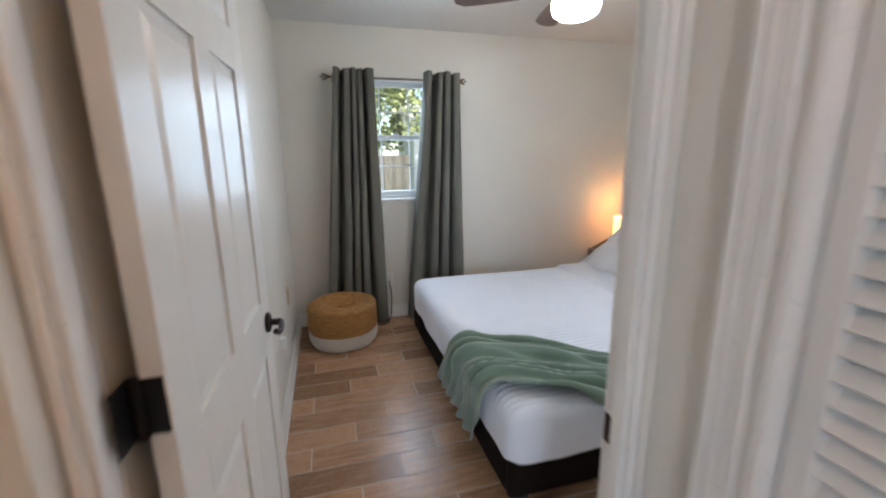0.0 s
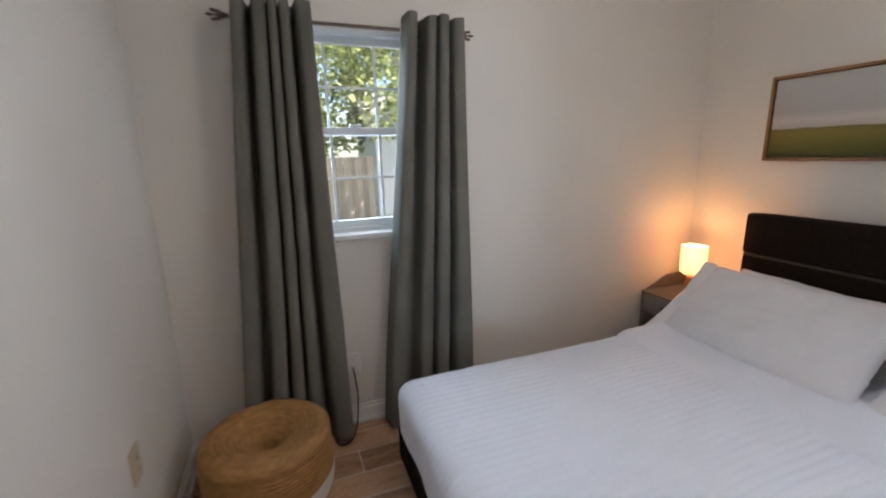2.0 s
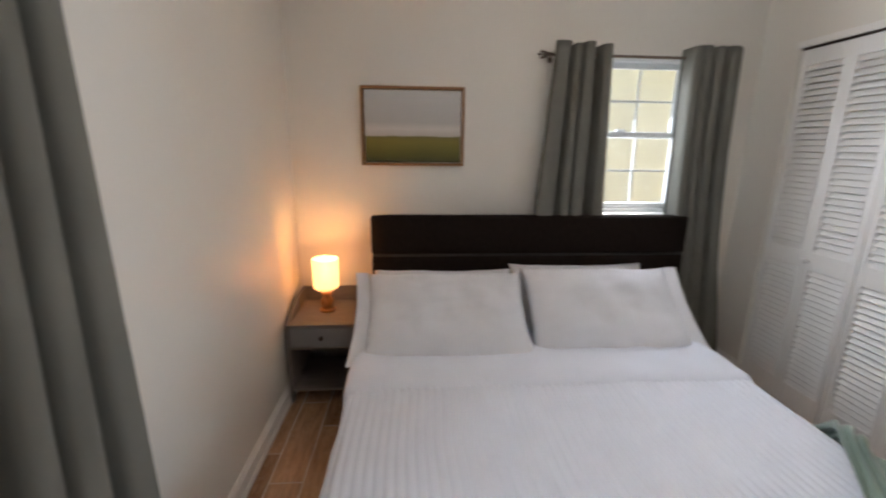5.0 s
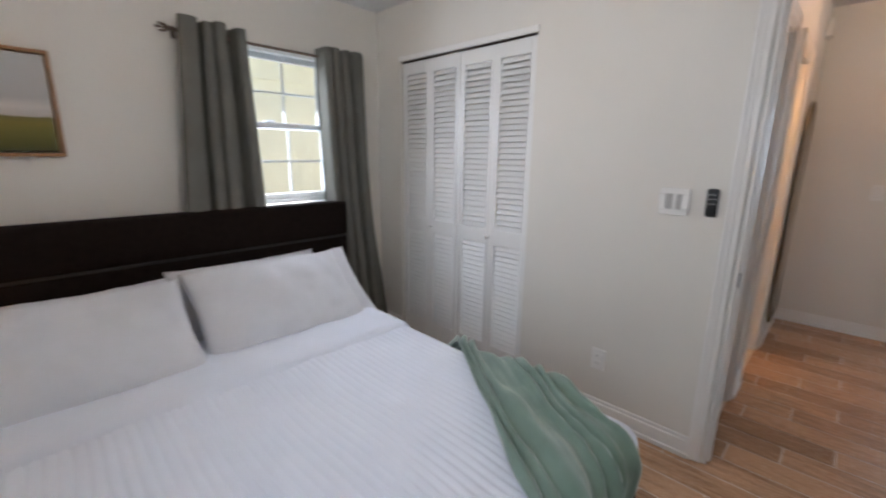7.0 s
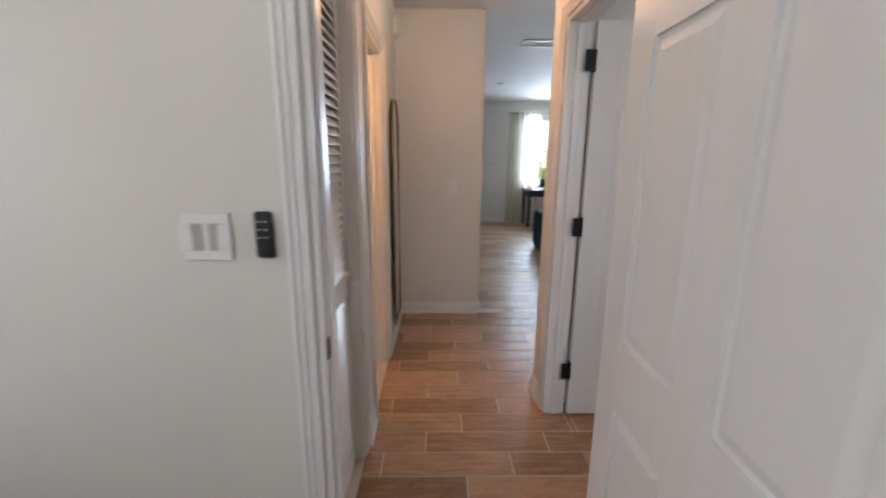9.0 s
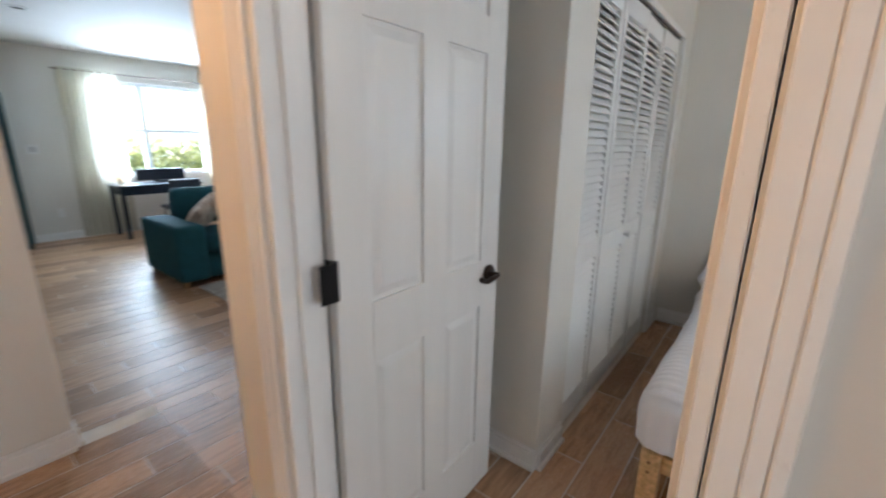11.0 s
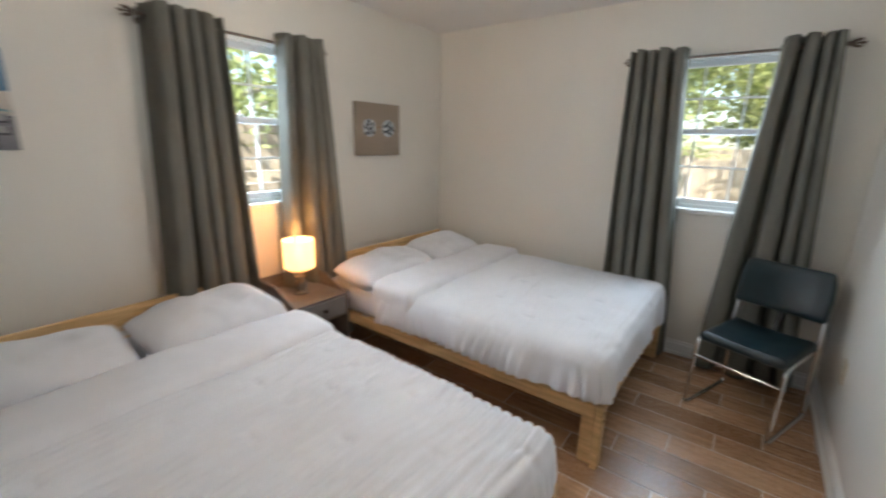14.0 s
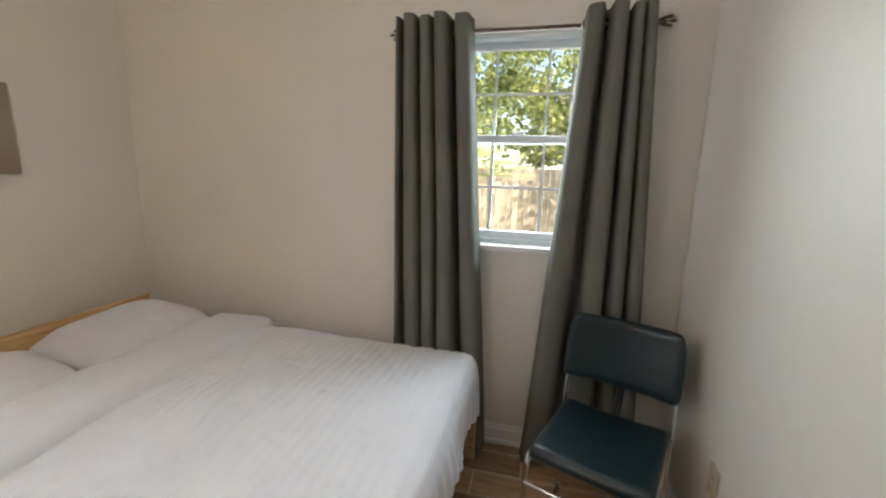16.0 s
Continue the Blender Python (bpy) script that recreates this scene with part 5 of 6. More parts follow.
bulb("bath_bulb", (1.2, -1.0, 2.1), BATHW, (1.0, 0.52, 0.2), 0.08)
va = thing("bath_vanity", (1.3, -1.55, 0), "brown wooden bathroom vanity with a pale top in warm light", "vanity")
part("cabinet", boxed(-0.45, -0.33, 0.0, 0.24, 0.2, 0.78, 0.006), FRAMEWOOD, va)
part("worktop", boxed(-0.47, -0.34, 0.78, 0.245, 0.22, 0.81, 0.004), PLATE, va)
vent = thing("door_chime", (0.60, -1.78, 2.38), "small white door chime box high on the hall wall", "door chime")
part("body", boxed(-0.04, -0.07, -0.06, 0, 0.07, 0.06, 0.006, 2), PLATE, vent)


# ---------------------------------------------------------------- living room
TEAL = mat("teal_upholstery", (0.016, 0.075, 0.095), 0.9, vary=0.15, scale=12, bump=0.5, bscale=500, spec=0.2)
NAVY = mat("dark_navy_paint", (0.012, 0.016, 0.028), 0.35, vary=0.1)
TEALDARK = mat("dark_green_paint", (0.02, 0.055, 0.06), 0.45, vary=0.15)
SHEER = bpy.data.materials.new("sheer_cream")
SHEER.use_nodes = True
_t = SHEER.node_tree
_p = _t.nodes["Principled BSDF"]
_p.inputs["Base Color"].default_value, _p.inputs["Roughness"].default_value = (0.72, 0.68, 0.57, 1), 0.9
_tr, _tl, _mx, _my = _t.nodes.new("ShaderNodeBsdfTransparent"), _t.nodes.new("ShaderNodeBsdfTranslucent"), _t.nodes.new("ShaderNodeMixShader"), _t.nodes.new("ShaderNodeMixShader")
_tl.inputs["Color"].default_value = (0.8, 0.77, 0.66, 1)
_mx.inputs["Fac"].default_value, _my.inputs["Fac"].default_value = 0.5, 0.3
_t.links.new(_p.outputs[0], _mx.inputs[1])
_t.links.new(_tl.outputs[0], _mx.inputs[2])
_t.links.new(_mx.outputs[0], _my.inputs[1])
_t.links.new(_tr.outputs[0], _my.inputs[2])
_t.links.new(_my.outputs[0], _t.nodes["Material Output"].inputs["Surface"])

sofa = thing("sofa", (-1.28, -3.83, 0), "teal fabric sofa with a boxy arm and low feet", "sofa")
smooth_part("arm", soft_box(-0.27, -0.98, 0.05, 0.0, 0.0, 0.60, 0.03, (0.05, 0.06, 0.05), lambda p, n: 0.004 * noise.noise(p * 6), False), TEAL, sofa)
smooth_part("seat_base", soft_box(-2.1, -0.95, 0.05, -0.275, -0.02, 0.30, 0.02, (0.1, 0.1, 0.05), None, False), TEAL, sofa)
for k in range(2):
    smooth_part("seat_cushion", soft_box(-1.17 - 0.9 * k, -0.75, 0.30, -0.28 - 0.9 * k, 0.01, 0.46, 0.05, (0.06, 0.06, 0.04), lambda p, n: 0.006 * noise.noise(p * 5), False), TEAL, sofa)
    smooth_part("back_cushion", soft_box(-1.17 - 0.9 * k, -0.98, 0.47, -0.28 - 0.9 * k, -0.76, 0.88, 0.07, (0.06, 0.05, 0.05), lambda p, n: 0.008 * noise.noise(p * 5), False), TEAL, sofa)
for x in (-0.05, -2.05):
    for y in (-0.06, -0.9):
        part("foot", boxed(x - 0.025, y - 0.025, 0, x + 0.025, y + 0.025, 0.052, 0), FRAMEWOOD, sofa)
STRIPE = mat("striped_cushion_cloth", (0.28, 0.16, 0.10), 0.9, vary=0.1, scale=9, stretch=(6, 0.6, 1), colour2=(0.62, 0.54, 0.46))
pillow("throw_cushion", Matrix.Translation((-1.70, -4.29, 0.62)) @ pose(0, 0, 0, 52, 20, 35), 0.5, 0.5, 0.17, "brown and cream patterned cushion on the teal sofa", 3.3, STRIPE)
part_desk = thing("writing_desk", (-2.13, -6.95, 0), "dark navy writing desk under the living room window", "desk")
part("desktop", boxed(-0.55, -0.3, 0.73, 0.55, 0.28, 0.76, 0.004), NAVY, part_desk)
part("apron", boxed(-0.50, -0.27, 0.62, 0.50, 0.25, 0.729, 0.003), NAVY, part_desk)
for x in (-0.5, 0.5):
    for y in (-0.26, 0.24):
        part("leg", boxed(x - 0.025, y - 0.025, 0, x + 0.025, y + 0.025, 0.73, 0.004), NAVY, part_desk)
oc = thing("desk_chair", (-2.24, -6.35, 0), "navy moulded shell chair pulled up to the desk", "chair")
shell = soft_box(-0.22, -0.22, 0.43, 0.22, 0.22, 0.48, 0.02, (0.04, 0.04, 0.02), None, False)
smooth_part("seat", shell, NAVY, oc)
smooth_part("backrest", soft_box(-0.21, 0.18, 0.50, 0.21, 0.23, 0.86, 0.024, (0.04, 0.02, 0.04), None, False), NAVY, oc)
for s in (-1, 1):
    part("back_strut", tube([(s * 0.12, 0.205, 0.47), (s * 0.12, 0.205, 0.53)], 0.012, 8), NAVY, oc)
    for y in (-0.18, 0.18):
        part("leg", tube([(s * 0.17, y * 0.9, 0.45), (s * 0.21, y * 1.2, 0.0)], 0.013, 8), NAVY, oc)
mon = thing("desk_screen", (-2.26, -7.12, 0.76), "low dark monitor on the desk by the window", "monitor")
part("screen", boxed(-0.33, -0.02, 0.03, 0.33, 0.02, 0.20, 0.006), NAVY, mon)
part("stand", boxed(-0.1, -0.06, 0, 0.1, 0.06, 0.03, 0.004), NAVY, mon)
dl = thing("desk_lamp", (-1.70, -7.02, 0.76), "small cream mushroom lamp on the desk", "lamp")
part("base", lathe([(0, 0), (0.05, 0), (0.045, 0.03), (0.03, 0.06), (0.03, 0.10), (0, 0.10)], 20), PLATE, dl, "", True)
part("shade", lathe([(0.03, 0.09), (0.10, 0.095), (0.095, 0.13), (0.06, 0.165), (0, 0.175)], 24), SHADE, dl, "", True)
cb = thing("tall_cabinet", (-0.38, -7.15, 0), "tall dark green cabinet against the living room wall", "cabinet")
part("carcass", boxed(-0.3, -0.21, 0.06, 0.3, 0.19, 1.92, 0.005), TEALDARK, cb)
part("plinth", boxed(-0.28, -0.19, 0, 0.28, 0.17, 0.06, 0), DARKIN, cb)
for s in (-1, 1):
    for z0, z1 in ((0.09, 1.08), (1.30, 1.89)):
        dd = part("door", boxed(min(s * 0.003, s * 0.294), 0.191, z0, max(s * 0.003, s * 0.294), 0.21, z1, 0.004), TEALDARK, cb)
        part("handle", boxed(s * 0.03 - 0.006, 0.211, (z0 + z1) / 2 - 0.05, s * 0.03 + 0.006, 0.226, (z0 + z1) / 2 + 0.05, 0.002), BLACK, dd)
lr = thing("sheer_rod", (0, 0, 0), "thin dark curtain rod above the living room window", "curtain rod")
part("rod", tube([(-3.73, -7.29, 2.30), (-1.23, -7.29, 2.30)], 0.008, 8), ROD, lr)
for x in (-3.58, -1.28):
    part("bracket", tube([(x, -7.38, 2.30), (x, -7.29, 2.30)], 0.006, 8), ROD, lr)
for nm, ta, tb, la, lb, sd in (("sheer_curtain", -1.92, -1.28, -1.90, -1.24, 2), ("sheer_curtain", -3.63, -3.08, -3.68, -3.06, 6)):
    sc = thing(nm, (0, 0, 0), "cream sheer curtain hanging beside the living room window", "curtain", "sheer curtains")
    bm = bmesh.new()
    rows = []
    for j in range(25):
        v = j / 24
        rows.append([bm.verts.new((ta + (tb - ta) * i / 60 + ((la - ta) * (1 - i / 60) + (lb - tb) * i / 60) * v, -7.29 + 0.028 * math.sin(i * 0.72 + 0.6 * noise.noise((i * 0.1, v * 2, sd))), 2.33 - 2.31 * v)) for i in range(61)])
    for a, b in zip(rows, rows[1:]):
        for i in range(60):
            bm.faces.new((a[i], a[i + 1], b[i + 1], b[i]))
    smooth_part("cloth", bm, SHEER, sc)
RUG = mat("pale_rug", (0.4, 0.38, 0.35), 0.95, vary=0.2, scale=14, bump=0.6, bscale=200)
solid("area_rug", boxed(-3.45, -3.80, 0.001, -1.40, -2.55, 0.014, 0.004), RUG, "pale patterned rug on the living room floor", "rug")
dn = thing("recessed_light", (-0.755, -5.3, H2), "small round recessed ceiling light", "ceiling light")
part("trim_ring", lathe([(0.05, 0.0), (0.085, 0.0), (0.083, -0.006), (0.052, -0.008), (0.05, 0.0)], 28), PLATE, dn)
part("lens", lathe([(0, -0.003), (0.049, -0.003), (0.049, -0.001), (0, -0.001)], 24), DARKIN, dn, "dark unlit lens")
cvnt = thing("ceiling_vent", (-0.80, -2.88, H2), "white slatted air vent in the living room ceiling", "vent")
part("backing", boxed(-0.16, -0.085, -0.004, 0.16, 0.085, 0, 0), DARKIN, cvnt)
for q in ((-0.19, -0.115, 0.19, -0.085), (-0.19, 0.085, 0.19, 0.115), (-0.19, -0.085, -0.16, 0.085), (0.16, -0.085, 0.19, 0.085)):
    part("frame", boxed(q[0], q[1], -0.012, q[2], q[3], 0, 0.002), PLATE, cvnt)
for k in range(6):
    sl = part("slat", boxed(-0.16, -0.011, -0.001, 0.16, 0.011, 0.001, 0), PLATE, cvnt)
    sl.matrix_local = pose(0, -0.07 + 0.028 * k, -0.011, 35)
plate("power_outlet", (-1.05, -7.38, 0.38), 180, 0.075, 0.12, "white power outlet on the living room wall", "socket")
plate("light_switch", (-0.90, -7.38, 1.25), 180, 0.12, 0.12, "white light switch on the living room wall", "switch")


# ---------------------------------------------------------------- outdoors
GROUND = mat("sandy_ground", (0.40, 0.37, 0.31), 0.9, vary=0.2, scale=0.35, bump=0.5, bscale=9, colour2=(0.5, 0.47, 0.40))
GRASS = mat("rough_grass", (0.075, 0.11, 0.03), 0.95, vary=0.35, scale=3, bump=0.6, bscale=40, colour2=(0.13, 0.15, 0.05))
MULCH = mat("brown_mulch", (0.15, 0.12, 0.105), 0.95, vary=0.3, scale=9, bump=0.8, bscale=40)
FENCE = mat("weathered_fence", (0.43, 0.355, 0.27), 0.85, vary=0.2, scale=3, bump=0.3, bscale=40, random_by="object", stretch=(6, 6, 1), colour2=(0.45, 0.37, 0.28))
SIDING = mat("white_siding", (0.78, 0.79, 0.78), 0.6, vary=0.05, scale=2)
YELLOW = mat("pale_yellow_stucco", (0.80, 0.74, 0.52), 0.8, vary=0.06, scale=3, bump=0.3, bscale=60)
ROOFING = mat("pale_shingles", (0.5, 0.48, 0.45), 0.85, vary=0.2, scale=8)
BARK = mat("pale_bark", (0.33, 0.29, 0.24), 0.9, vary=0.3, scale=8, bump=0.8, bscale=30, stretch=(1, 1, 0.3))


def leaf_material(name, a, b):
    m = mat(name, a, 0.45, vary=0.35, scale=1.2, random_by="island", colour2=b)
    t = m.node_tree
    p = t.nodes["Principled BSDF"]
    tl, mx = t.nodes.new("ShaderNodeBsdfTranslucent"), t.nodes.new("ShaderNodeMixShader")
    src = p.inputs["Base Color"].links[0].from_socket
    t.links.new(src, tl.inputs["Color"])
    mx.inputs["Fac"].default_value = 0.55
    t.links.new(p.outputs[0], mx.inputs[1])
    t.links.new(tl.outputs[0], mx.inputs[2])
    t.links.new(mx.outputs[0], t.nodes["Material Output"].inputs["Surface"])
    return m


LEAF = leaf_material("broad_leaves", (0.22, 0.28, 0.09), (0.42, 0.44, 0.18))
LEAF2 = leaf_material("light_leaves", (0.26, 0.33, 0.11), (0.45, 0.50, 0.22))
solid("ground", boxed(-250, -250, -0.4, 250, 250, -0.16, 0), GROUND, "pale sandy ground round the house", "ground", "structure")
for nm, q, mm, lab in (("lawn_patch", (1.0, 8.9, 8.4, 10.9), MULCH, "dark mulch bed under the tree"), ("lawn_patch", (-12.0, 11.2, 12.0, 30.0), GRASS, "rough green grass behind the drive"),
                       ("lawn_patch", (-9.0, -2.0, -6.1, 9.0), GRASS, "rough grass strip behind the fence"), ("lawn_patch", (-20.0, -40.0, 16.0, -15.0), GRASS, "green verge across the front drive")):
    bm = bmesh.new()
    x0, y0, x1, y1 = q
    ring = []
    for k in range(48):
        a = 2 * math.pi * k / 48
        c, s = math.cos(a), math.sin(a)
        e = 1 / max(abs(c), abs(s)) ** 0.8
        rr = e * (0.93 + 0.07 * noise.noise((c * 2, s * 2, x0)))
        ring.append(((x0 + x1) / 2 + (x1 - x0) / 2 * c * rr, (y0 + y1) / 2 + (y1 - y0) / 2 * s * rr))
    hi = [bm.verts.new((x, y, -0.145)) for x, y in ring]
    lo = [bm.verts.new((x, y, -0.165)) for x, y in ring]
    bm.faces.new(hi)
    for k in range(48):
        bm.faces.new((hi[k], hi[(k + 1) % 48], lo[(k + 1) % 48], lo[k]))
    solid(nm, bm, mm, lab, "ground", "structure")


def tree(name, at, height, spread, low, count, leaf, label, seed, material):
    rnd = random.Random(seed)
    t = thing(name, at, label, "tree")
    pts = [Vector((0, 0, 0))]
    for k in range(1, 8):
        pts.append(pts[-1] + Vector((rnd.uniform(-0.06, 0.06), rnd.uniform(-0.06, 0.06), height * 0.11)))
    bm = bmesh.new()
    n = 12
    rings = []
    for k, p in enumerate(pts):
        r = 0.105 * (1 - k / 11) + (0.03 if k == 0 else 0)
        rings.append([bm.verts.new(p + Vector((r * math.cos(2 * math.pi * i / n), r * math.sin(2 * math.pi * i / n), 0))) for i in range(n)])
    for a, b in zip(rings, rings[1:]):
        for i in range(n):
            bm.faces.new((a[i], a[(i + 1) % n], b[(i + 1) % n], b[i]))
    part("trunk", bm, BARK, t, "pale grey-brown trunk", True)
    tips = []
    for k in range(11):
        s = rnd.uniform(0.3, 0.95)
        p0 = pts[0].lerp(pts[-1], s)
        a = rnd.uniform(0, 6.28)
        d = Vector((math.cos(a), math.sin(a), rnd.uniform(0.05, 0.7)))
        ln = spread * rnd.uniform(0.6, 1.0)
        line = [p0, p0 + d * ln * 0.4 + Vector((0, 0, 0.05)), p0 + d * ln * 0.75 + Vector((0, 0, -0.05)), p0 + d * ln + Vector((0, 0, -0.25))]
        part("limb", tube(line, 0.035, 6), BARK, t)
        tips += [(q, rnd.uniform(0.45, 0.8)) for q in line[1:]]
    for k in range(26):
        a, r = rnd.uniform(0, 6.28), spread * rnd.uniform(0.2, 1.0)
        tips.append((Vector((r * math.cos(a), r * math.sin(a), rnd.uniform(low, height))), rnd.uniform(0.5, 0.95)))
    vs, fs = [], []
    for k in range(count):
        c, r = tips[rnd.randrange(len(tips))]
        o = Vector((rnd.gauss(0, 0.5), rnd.gauss(0, 0.5), rnd.gauss(0, 0.42))) * r
        p = c + o
        if p.z < low * 0.9:
            continue
        u = Vector((rnd.uniform(-1, 1), rnd.uniform(-1, 1), rnd.uniform(-0.8, 0.5))).normalized()
        w = u.orthogonal().normalized()
        w.rotate(Matrix.Rotation(rnd.uniform(0, 6.28), 3, u))
        ln = leaf * rnd.uniform(0.7, 1.3)
        wd = ln * 0.33
        nn = u.cross(w) * wd * 0.25
        i = len(vs)
        vs += [p, p + u * ln * 0.4 + w * wd + nn, p + u * ln, p + u * ln * 0.4 - w * wd + nn, p + u * ln * 0.45]
        fs += [(i, i + 1, i + 4), (i + 1, i + 2, i + 4), (i, i + 4, i + 3), (i + 4, i + 2, i + 3)]
    me = bpy.data.meshes.new("crown")
    me.from_pydata(vs, [], fs)
    me.materials.append(material)
    cr = new("crown", me)
    cr.parent = t
    tagged(cr, "loose crown of broad sunlit leaves", "", "", "stuff")
    return t


tree("tree", (2.7, 10.0, -0.16), 6.2, 3.2, 2.15, 19000, 0.12, "broad-leaved tree with a pale trunk beside the drive", 3, LEAF)
tree("tree", (-3.2, 10.6, -0.16), 6.4, 2.6, 1.75, 13000, 0.12, "broad-leaved tree leaning over the back fence", 5, LEAF2)
tree("tree", (-7.4, 3.4, -0.16), 5.6, 2.4, 1.6, 6000, 0.12, "light green tree above the side fence", 8, LEAF2)
tree("tree", (-7.6, 0.4, -0.16), 5.6, 2.2, 1.7, 5000, 0.12, "light green tree above the side fence", 9, LEAF2)
tree("tree", (-0.5, 15.5, -0.16), 7.0, 3.4, 1.9, 8000, 0.22, "broad-leaved tree behind the fence", 12, LEAF)
tree("tree", (-6.8, 13.8, -0.16), 7.0, 3.4, 1.6, 9000, 0.22, "broad-leaved tree behind the fence", 14, LEAF)
# fan palm
pm = thing("fan_palm", (-2.0, 8.6, -0.16), "small fan palm with bright green fronds by the fence", "palm")
part("trunk", tube([(0, 0, 0), (0.02, 0, 0.8), (0, 0.02, 1.5)], 0.07, 10), BARK, pm, "", True)
rp = random.Random(4)
for k in range(12):
    a, el = k * 2.4, rp.uniform(-0.2, 0.9)
    d = Vector((math.cos(a) * math.cos(el), math.sin(a) * math.cos(el), math.sin(el)))
    bm = bmesh.new()
    base = Vector((0, 0, 1.5))
    hub = base + d * 0.42
    tube([base, hub], 0.008, 5, bm)
    s = d.cross(Vector((0, 0, 1))).normalized()
    up = s.cross(d).normalized()
    for j in range(-7, 8):
        w = j * 0.17
        dd = (d * math.cos(w) + s * math.sin(w)).normalized()
        sd = (s * math.cos(w) - d * math.sin(w)) * 0.014
        tip = hub + dd * 0.42 - Vector((0, 0, 0.06))
        bm.faces.new([bm.verts.new(q) for q in (hub, hub + dd * 0.2 + sd, tip, hub + dd * 0.2 - sd)])
    part("frond", bm, LEAF2, pm)


def fence(name, x0, y0, x1, y1, height, label, pitch=0.145):
    f = thing(name, (x0, y0, -0.16), label, "fence")
    d = Vector((x1 - x0, y1 - y0, 0))
    n = int(d.length / pitch)
    turn = math.degrees(math.atan2(d.y, d.x))
    bm = boxed(0, -0.009, 0, pitch - 0.006, 0.009, height, 0.002)
    me = mesh_of("board", bm, FENCE)
    for k in range(n):
        o = new("board", me)
        o.parent = f
        o.matrix_local = pose(0, 0, 0, 0, 0, turn) @ pose(k * pitch, 0, 0)
    for z in (0.3, height - 0.35):
        r = part("rail", boxed(0, 0.01, z, d.length, 0.048, z + 0.09, 0.002), FENCE, f)
        r.matrix_local = pose(0, 0, 0, 0, 0, turn)
    return f


fence("fence", -9.0, 12.0, 2.5, 12.0, 1.62, "weathered brown wooden back fence")
# side fence of level boards
sf = thing("fence", (-5.9, -2.0, -0.16), "tan side fence of level wooden boards", "fence")
me = mesh_of("board", boxed(-0.012, 0, 0, 0.012, 9.5, 0.138, 0.002), FENCE)
for k in range(12):
    o = new("board", me)
    o.parent = sf
    o.matrix_local = pose(0, 0, 0.05 + 0.15 * k)
for k in range(5):
    part("post", boxed(0.014, 2.3 * k, 0, 0.10, 2.3 * k + 0.09, 1.9, 0.003), FENCE, sf)
# shed
sh = thing("garden_shed", (2.6, 12.2, -0.16), "white clapboard shed with a small six-pane window", "shed")
part("wall", boxed(0.02, 0.02, 0, 5.6, 2.6, 2.35, 0), SIDING, sh)
me = mesh_of("clapboard", boxed(0, -0.012, 0, 5.6, 0.018, 0.135, 0.002), SIDING)
me2 = mesh_of("clapboard", boxed(-0.012, 0.019, 0, 0.018, 2.6, 0.135, 0.002), SIDING)
for k in range(16):
    for m_ in (me, me2):
        o = new("clapboard", m_)
        o.parent = sh
        o.matrix_local = pose(0, 0, 0.12 + 0.14 * k)
bm = bmesh.new()
for q in ((-0.3, -0.35, 2.3, -0.3, 1.3, 3.25), (-0.3, 2.95, 2.3, -0.3, 1.3, 3.25)):
    a = [bm.verts.new(v) for v in ((-0.3, q[1], 2.3), (5.9, q[1], 2.3), (5.9, 1.3, 3.25), (-0.3, 1.3, 3.25))]
    b = [bm.verts.new(v.co + Vector((0, 0, 0.08))) for v in a]
    bm.faces.new(a)
    bm.faces.new(b[::-1])
    for k in range(4):
        bm.faces.new((a[k], a[(k + 1) % 4], b[(k + 1) % 4], b[k]))
part("roof", bm, ROOFING, sh)
wn_ = part("window", boxed(1.95, -0.03, 1.28, 2.45, -0.013, 2.0, 0), DARKIN, sh, "dark six-pane shed window")
for q in ((1.91, 1.24, 1.955, 2.04), (2.445, 1.24, 2.49, 2.04), (1.955, 2.0, 2.445, 2.04), (1.955, 1.24, 2.445, 1.285), (2.185, 1.285, 2.215, 2.0), (1.955, 1.5, 2.185, 1.53), (2.215, 1.5, 2.445, 1.53), (1.955, 1.75, 2.185, 1.78), (2.215, 1.75, 2.445, 1.78)):
    part("window_bar", boxed(q[0], -0.05, q[1], q[2], -0.031, q[3], 0), SIDING, wn_)
# neighbouring house to the east
nh = thing("neighbour_house", (7.2, -2.0, -0.16), "pale yellow stucco house next door with a gable roof", "house")
part("wall", boxed(0, 0, 0, 8, 7.5, 2.7, 0), YELLOW, nh)
bm = bmesh.new()
a = [bm.verts.new(v) for v in ((-0.02, 0, 2.7), (-0.02, 7.5, 2.7), (-0.02, 3.75, 4.6))]
b = [bm.verts.new(v.co + Vector((8, 0, 0))) for v in a]
bm.faces.new(a)
bm.faces.new(b[::-1])
for k in range(3):
    bm.faces.new((a[k], a[(k + 1) % 3], b[(k + 1) % 3], b[k]))
part("gable", bm, YELLOW, nh)
bm = bmesh.new()
for y in (-0.45, 7.95):
    a = [bm.verts.new(v) for v in ((-0.55, y, 2.52), (8.5, y, 2.52), (8.5, 3.75, 4.72), (-0.55, 3.75, 4.72))]
    b = [bm.verts.new(v.co + Vector((0, 0, 0.14))) for v in a]
    bm.faces.new(a)
    bm.faces.new(b[::-1])
    for k in range(4):
        bm.faces.new((a[k], a[(k + 1) % 4], b[(k + 1) % 4], b[k]))
part("roof", bm, ROOFING, nh)
nw = part("window", boxed(-0.03, 4.6, 1.1, -0.005, 5.4, 2.1, 0), SIDING, nh, "white framed window")
part("pane", boxed(-0.04, 4.66, 1.16, -0.031, 5.34, 2.04, 0), DARKIN, nw)
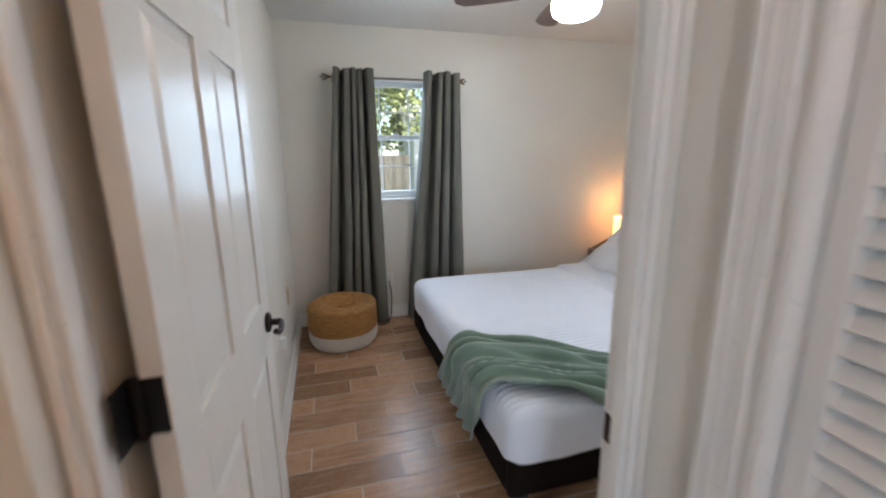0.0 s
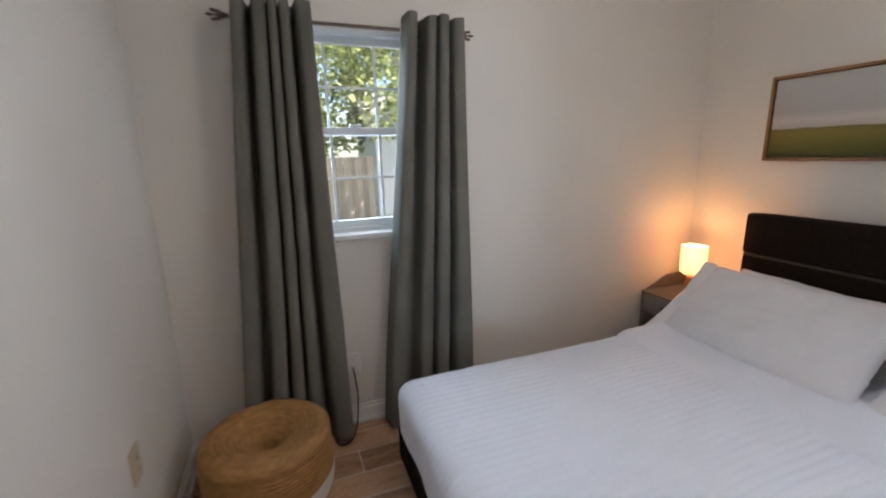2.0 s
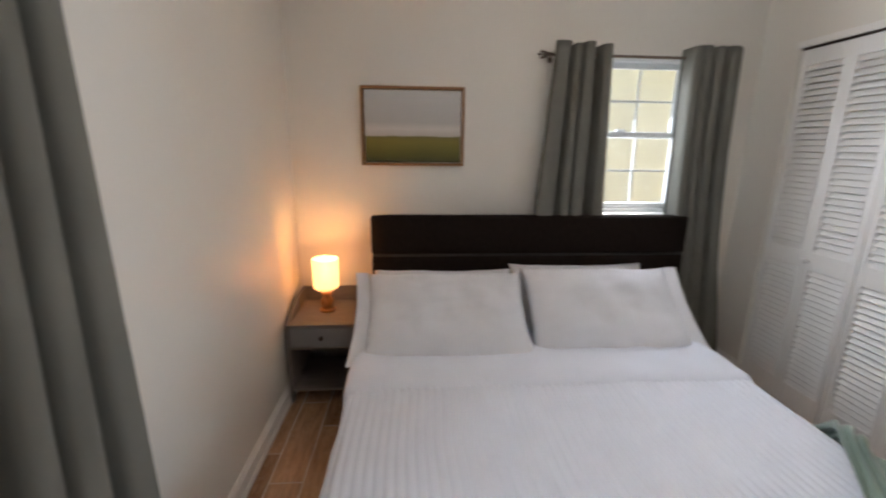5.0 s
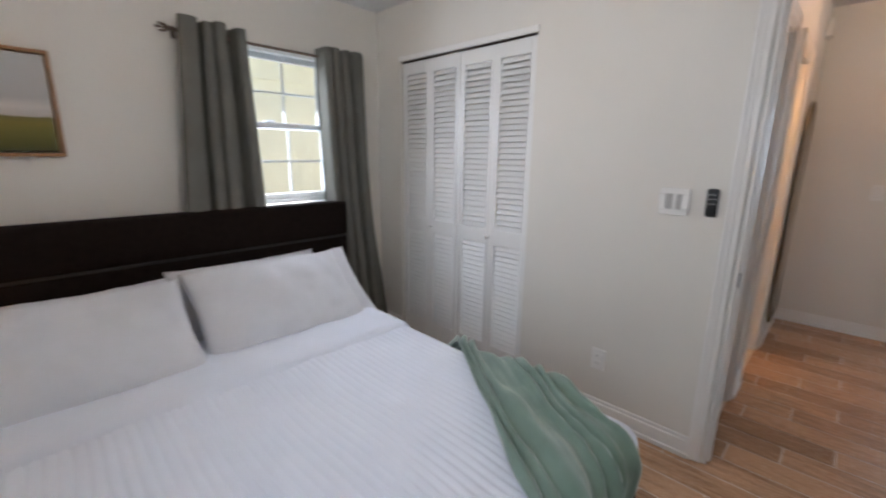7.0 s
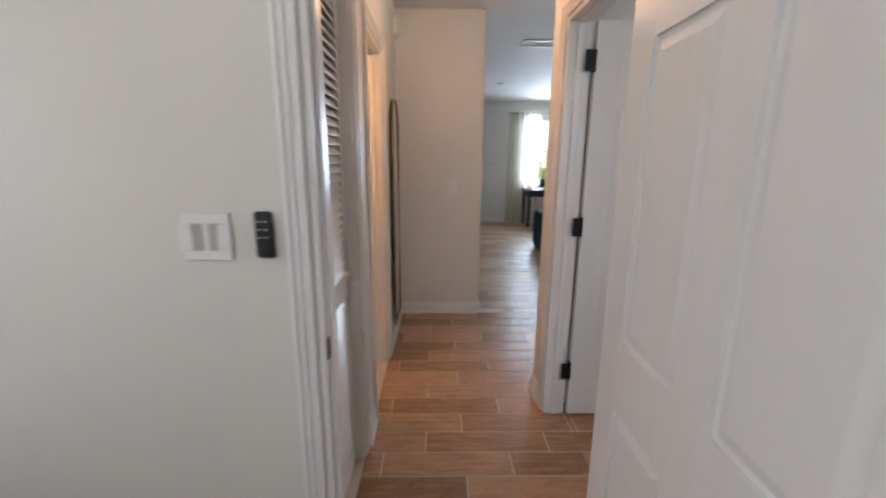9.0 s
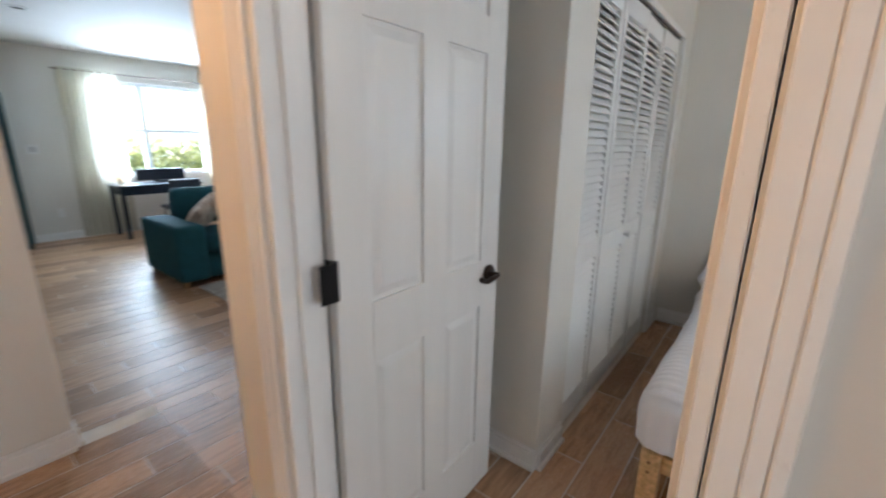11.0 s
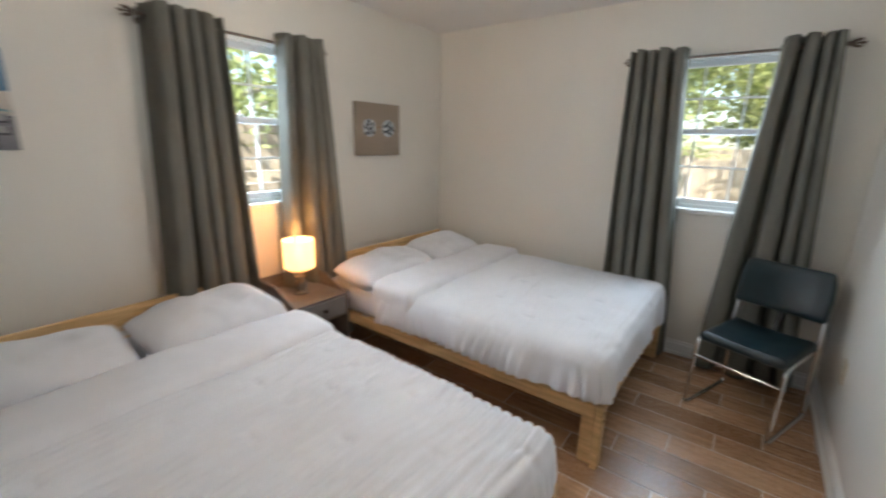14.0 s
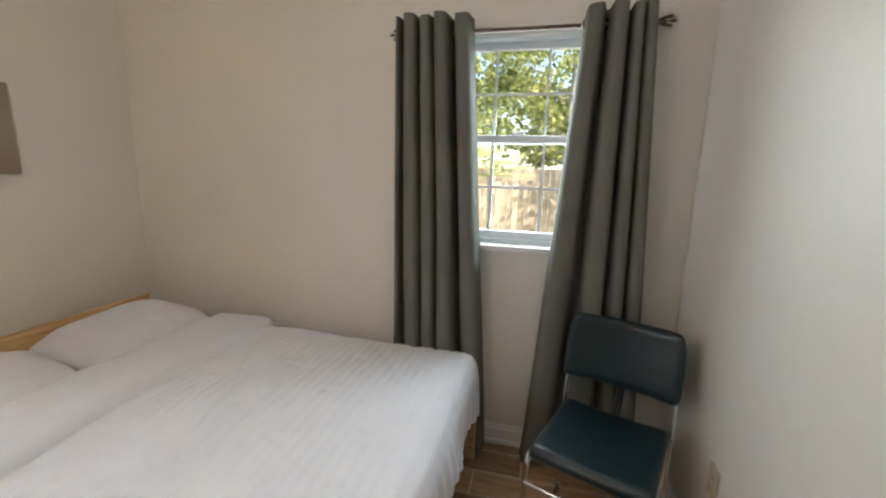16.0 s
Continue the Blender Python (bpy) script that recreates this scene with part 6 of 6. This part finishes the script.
mb = thing("utility_meter", (4.6, 1.1, -0.16), "grey utility post standing outside the window", "utility post")
part("post", boxed(-0.05, -0.05, 0, 0.05, 0.05, 1.30, 0.004), GREYPAINT, mb)
part("box", boxed(-0.09, -0.10, 1.02, 0.05, 0.10, 1.42, 0.01), FANMETAL, mb)
# hedge across the front
hd = thing("hedge", (-3.0, -16.5, -0.16), "clipped green hedge across the front drive", "hedge")
rh = random.Random(21)
vs, fs = [], []
for k in range(9000):
    p = Vector((rh.uniform(-9, 9), rh.gauss(0, 0.4), rh.uniform(0.05, 1.35) * (1 + 0.12 * math.sin(k * 0.37))))
    u = Vector((rh.uniform(-1, 1), rh.uniform(-1, 1), rh.uniform(-1, 1))).normalized() * 0.16
    w = u.orthogonal() * 0.4
    i = len(vs)
    vs += [p, p + u * 0.5 + w, p + u, p + u * 0.5 - w]
    fs.append((i, i + 1, i + 2, i + 3))
me = bpy.data.meshes.new("foliage")
me.from_pydata(vs, [], fs)
me.materials.append(LEAF)
fo = new("foliage", me)
fo.parent = hd
tagged(fo, "dense small hedge leaves", "", "", "stuff")


# ---------------------------------------------------------------- floor tiles
def tile_mesh(w, d):
    bm = bmesh.new()
    box(bm, -w / 2, -d / 2, -0.0011, w / 2, d / 2, 0.0, 0.0005)
    return mesh_of("tile", bm, TILE)


TILES = {}


def lay(x0, y0, x1, y1, far=None):
    """Plank tiles 61 by 15.2 cm, in thirds, inside a rectangle of the plan."""
    row = math.floor((y0 - 2.595) / 0.1555)
    while 2.595 + row * 0.1555 < y1:
        a, b = max(y0, 2.595 + row * 0.1555 + 0.0026), min(y1, 2.595 + (row + 1) * 0.1555 - 0.0026)
        shift = (0.31, -0.10, 0.12)[row % 3]
        k = math.floor((x0 - shift) / 0.613)
        while shift + k * 0.613 < x1:
            c, d = max(x0, shift + k * 0.613 + 0.0026), min(x1, shift + (k + 1) * 0.613 - 0.0026)
            k += 1
            if d - c < 0.02 or b - a < 0.015:
                continue
            if far is not None:
                box(far, c, a, -0.0011, d, b, 0.0)
                continue
            key = (round(d - c, 3), round(b - a, 3))
            if key not in TILES:
                TILES[key] = tile_mesh(*key)
            t = new("tile", TILES[key])
            t.parent = floor
            t.location = ((c + d) / 2, (a + b) / 2, 0.0)
        row += 1


lay(-0.25, 0.60, 3.02, 3.62)
lay(-3.48, -0.20, -0.46, 3.62)
lay(-0.46, -1.905, 0.60, 0.60)
far = bmesh.new()
lay(-5.0, -7.38, 2.6, -2.02, far)
lay(-5.0, -2.016, -0.46, -0.62, far)
lay(-1.36, -0.50, -0.464, -0.204, far)
lay(0.72, -1.9, 1.55, -0.06, far)
rest = part("tile_field", far, TILE_FAR, floor)
tagged(rest, "wood-look plank tiles", "", "", "stuff")
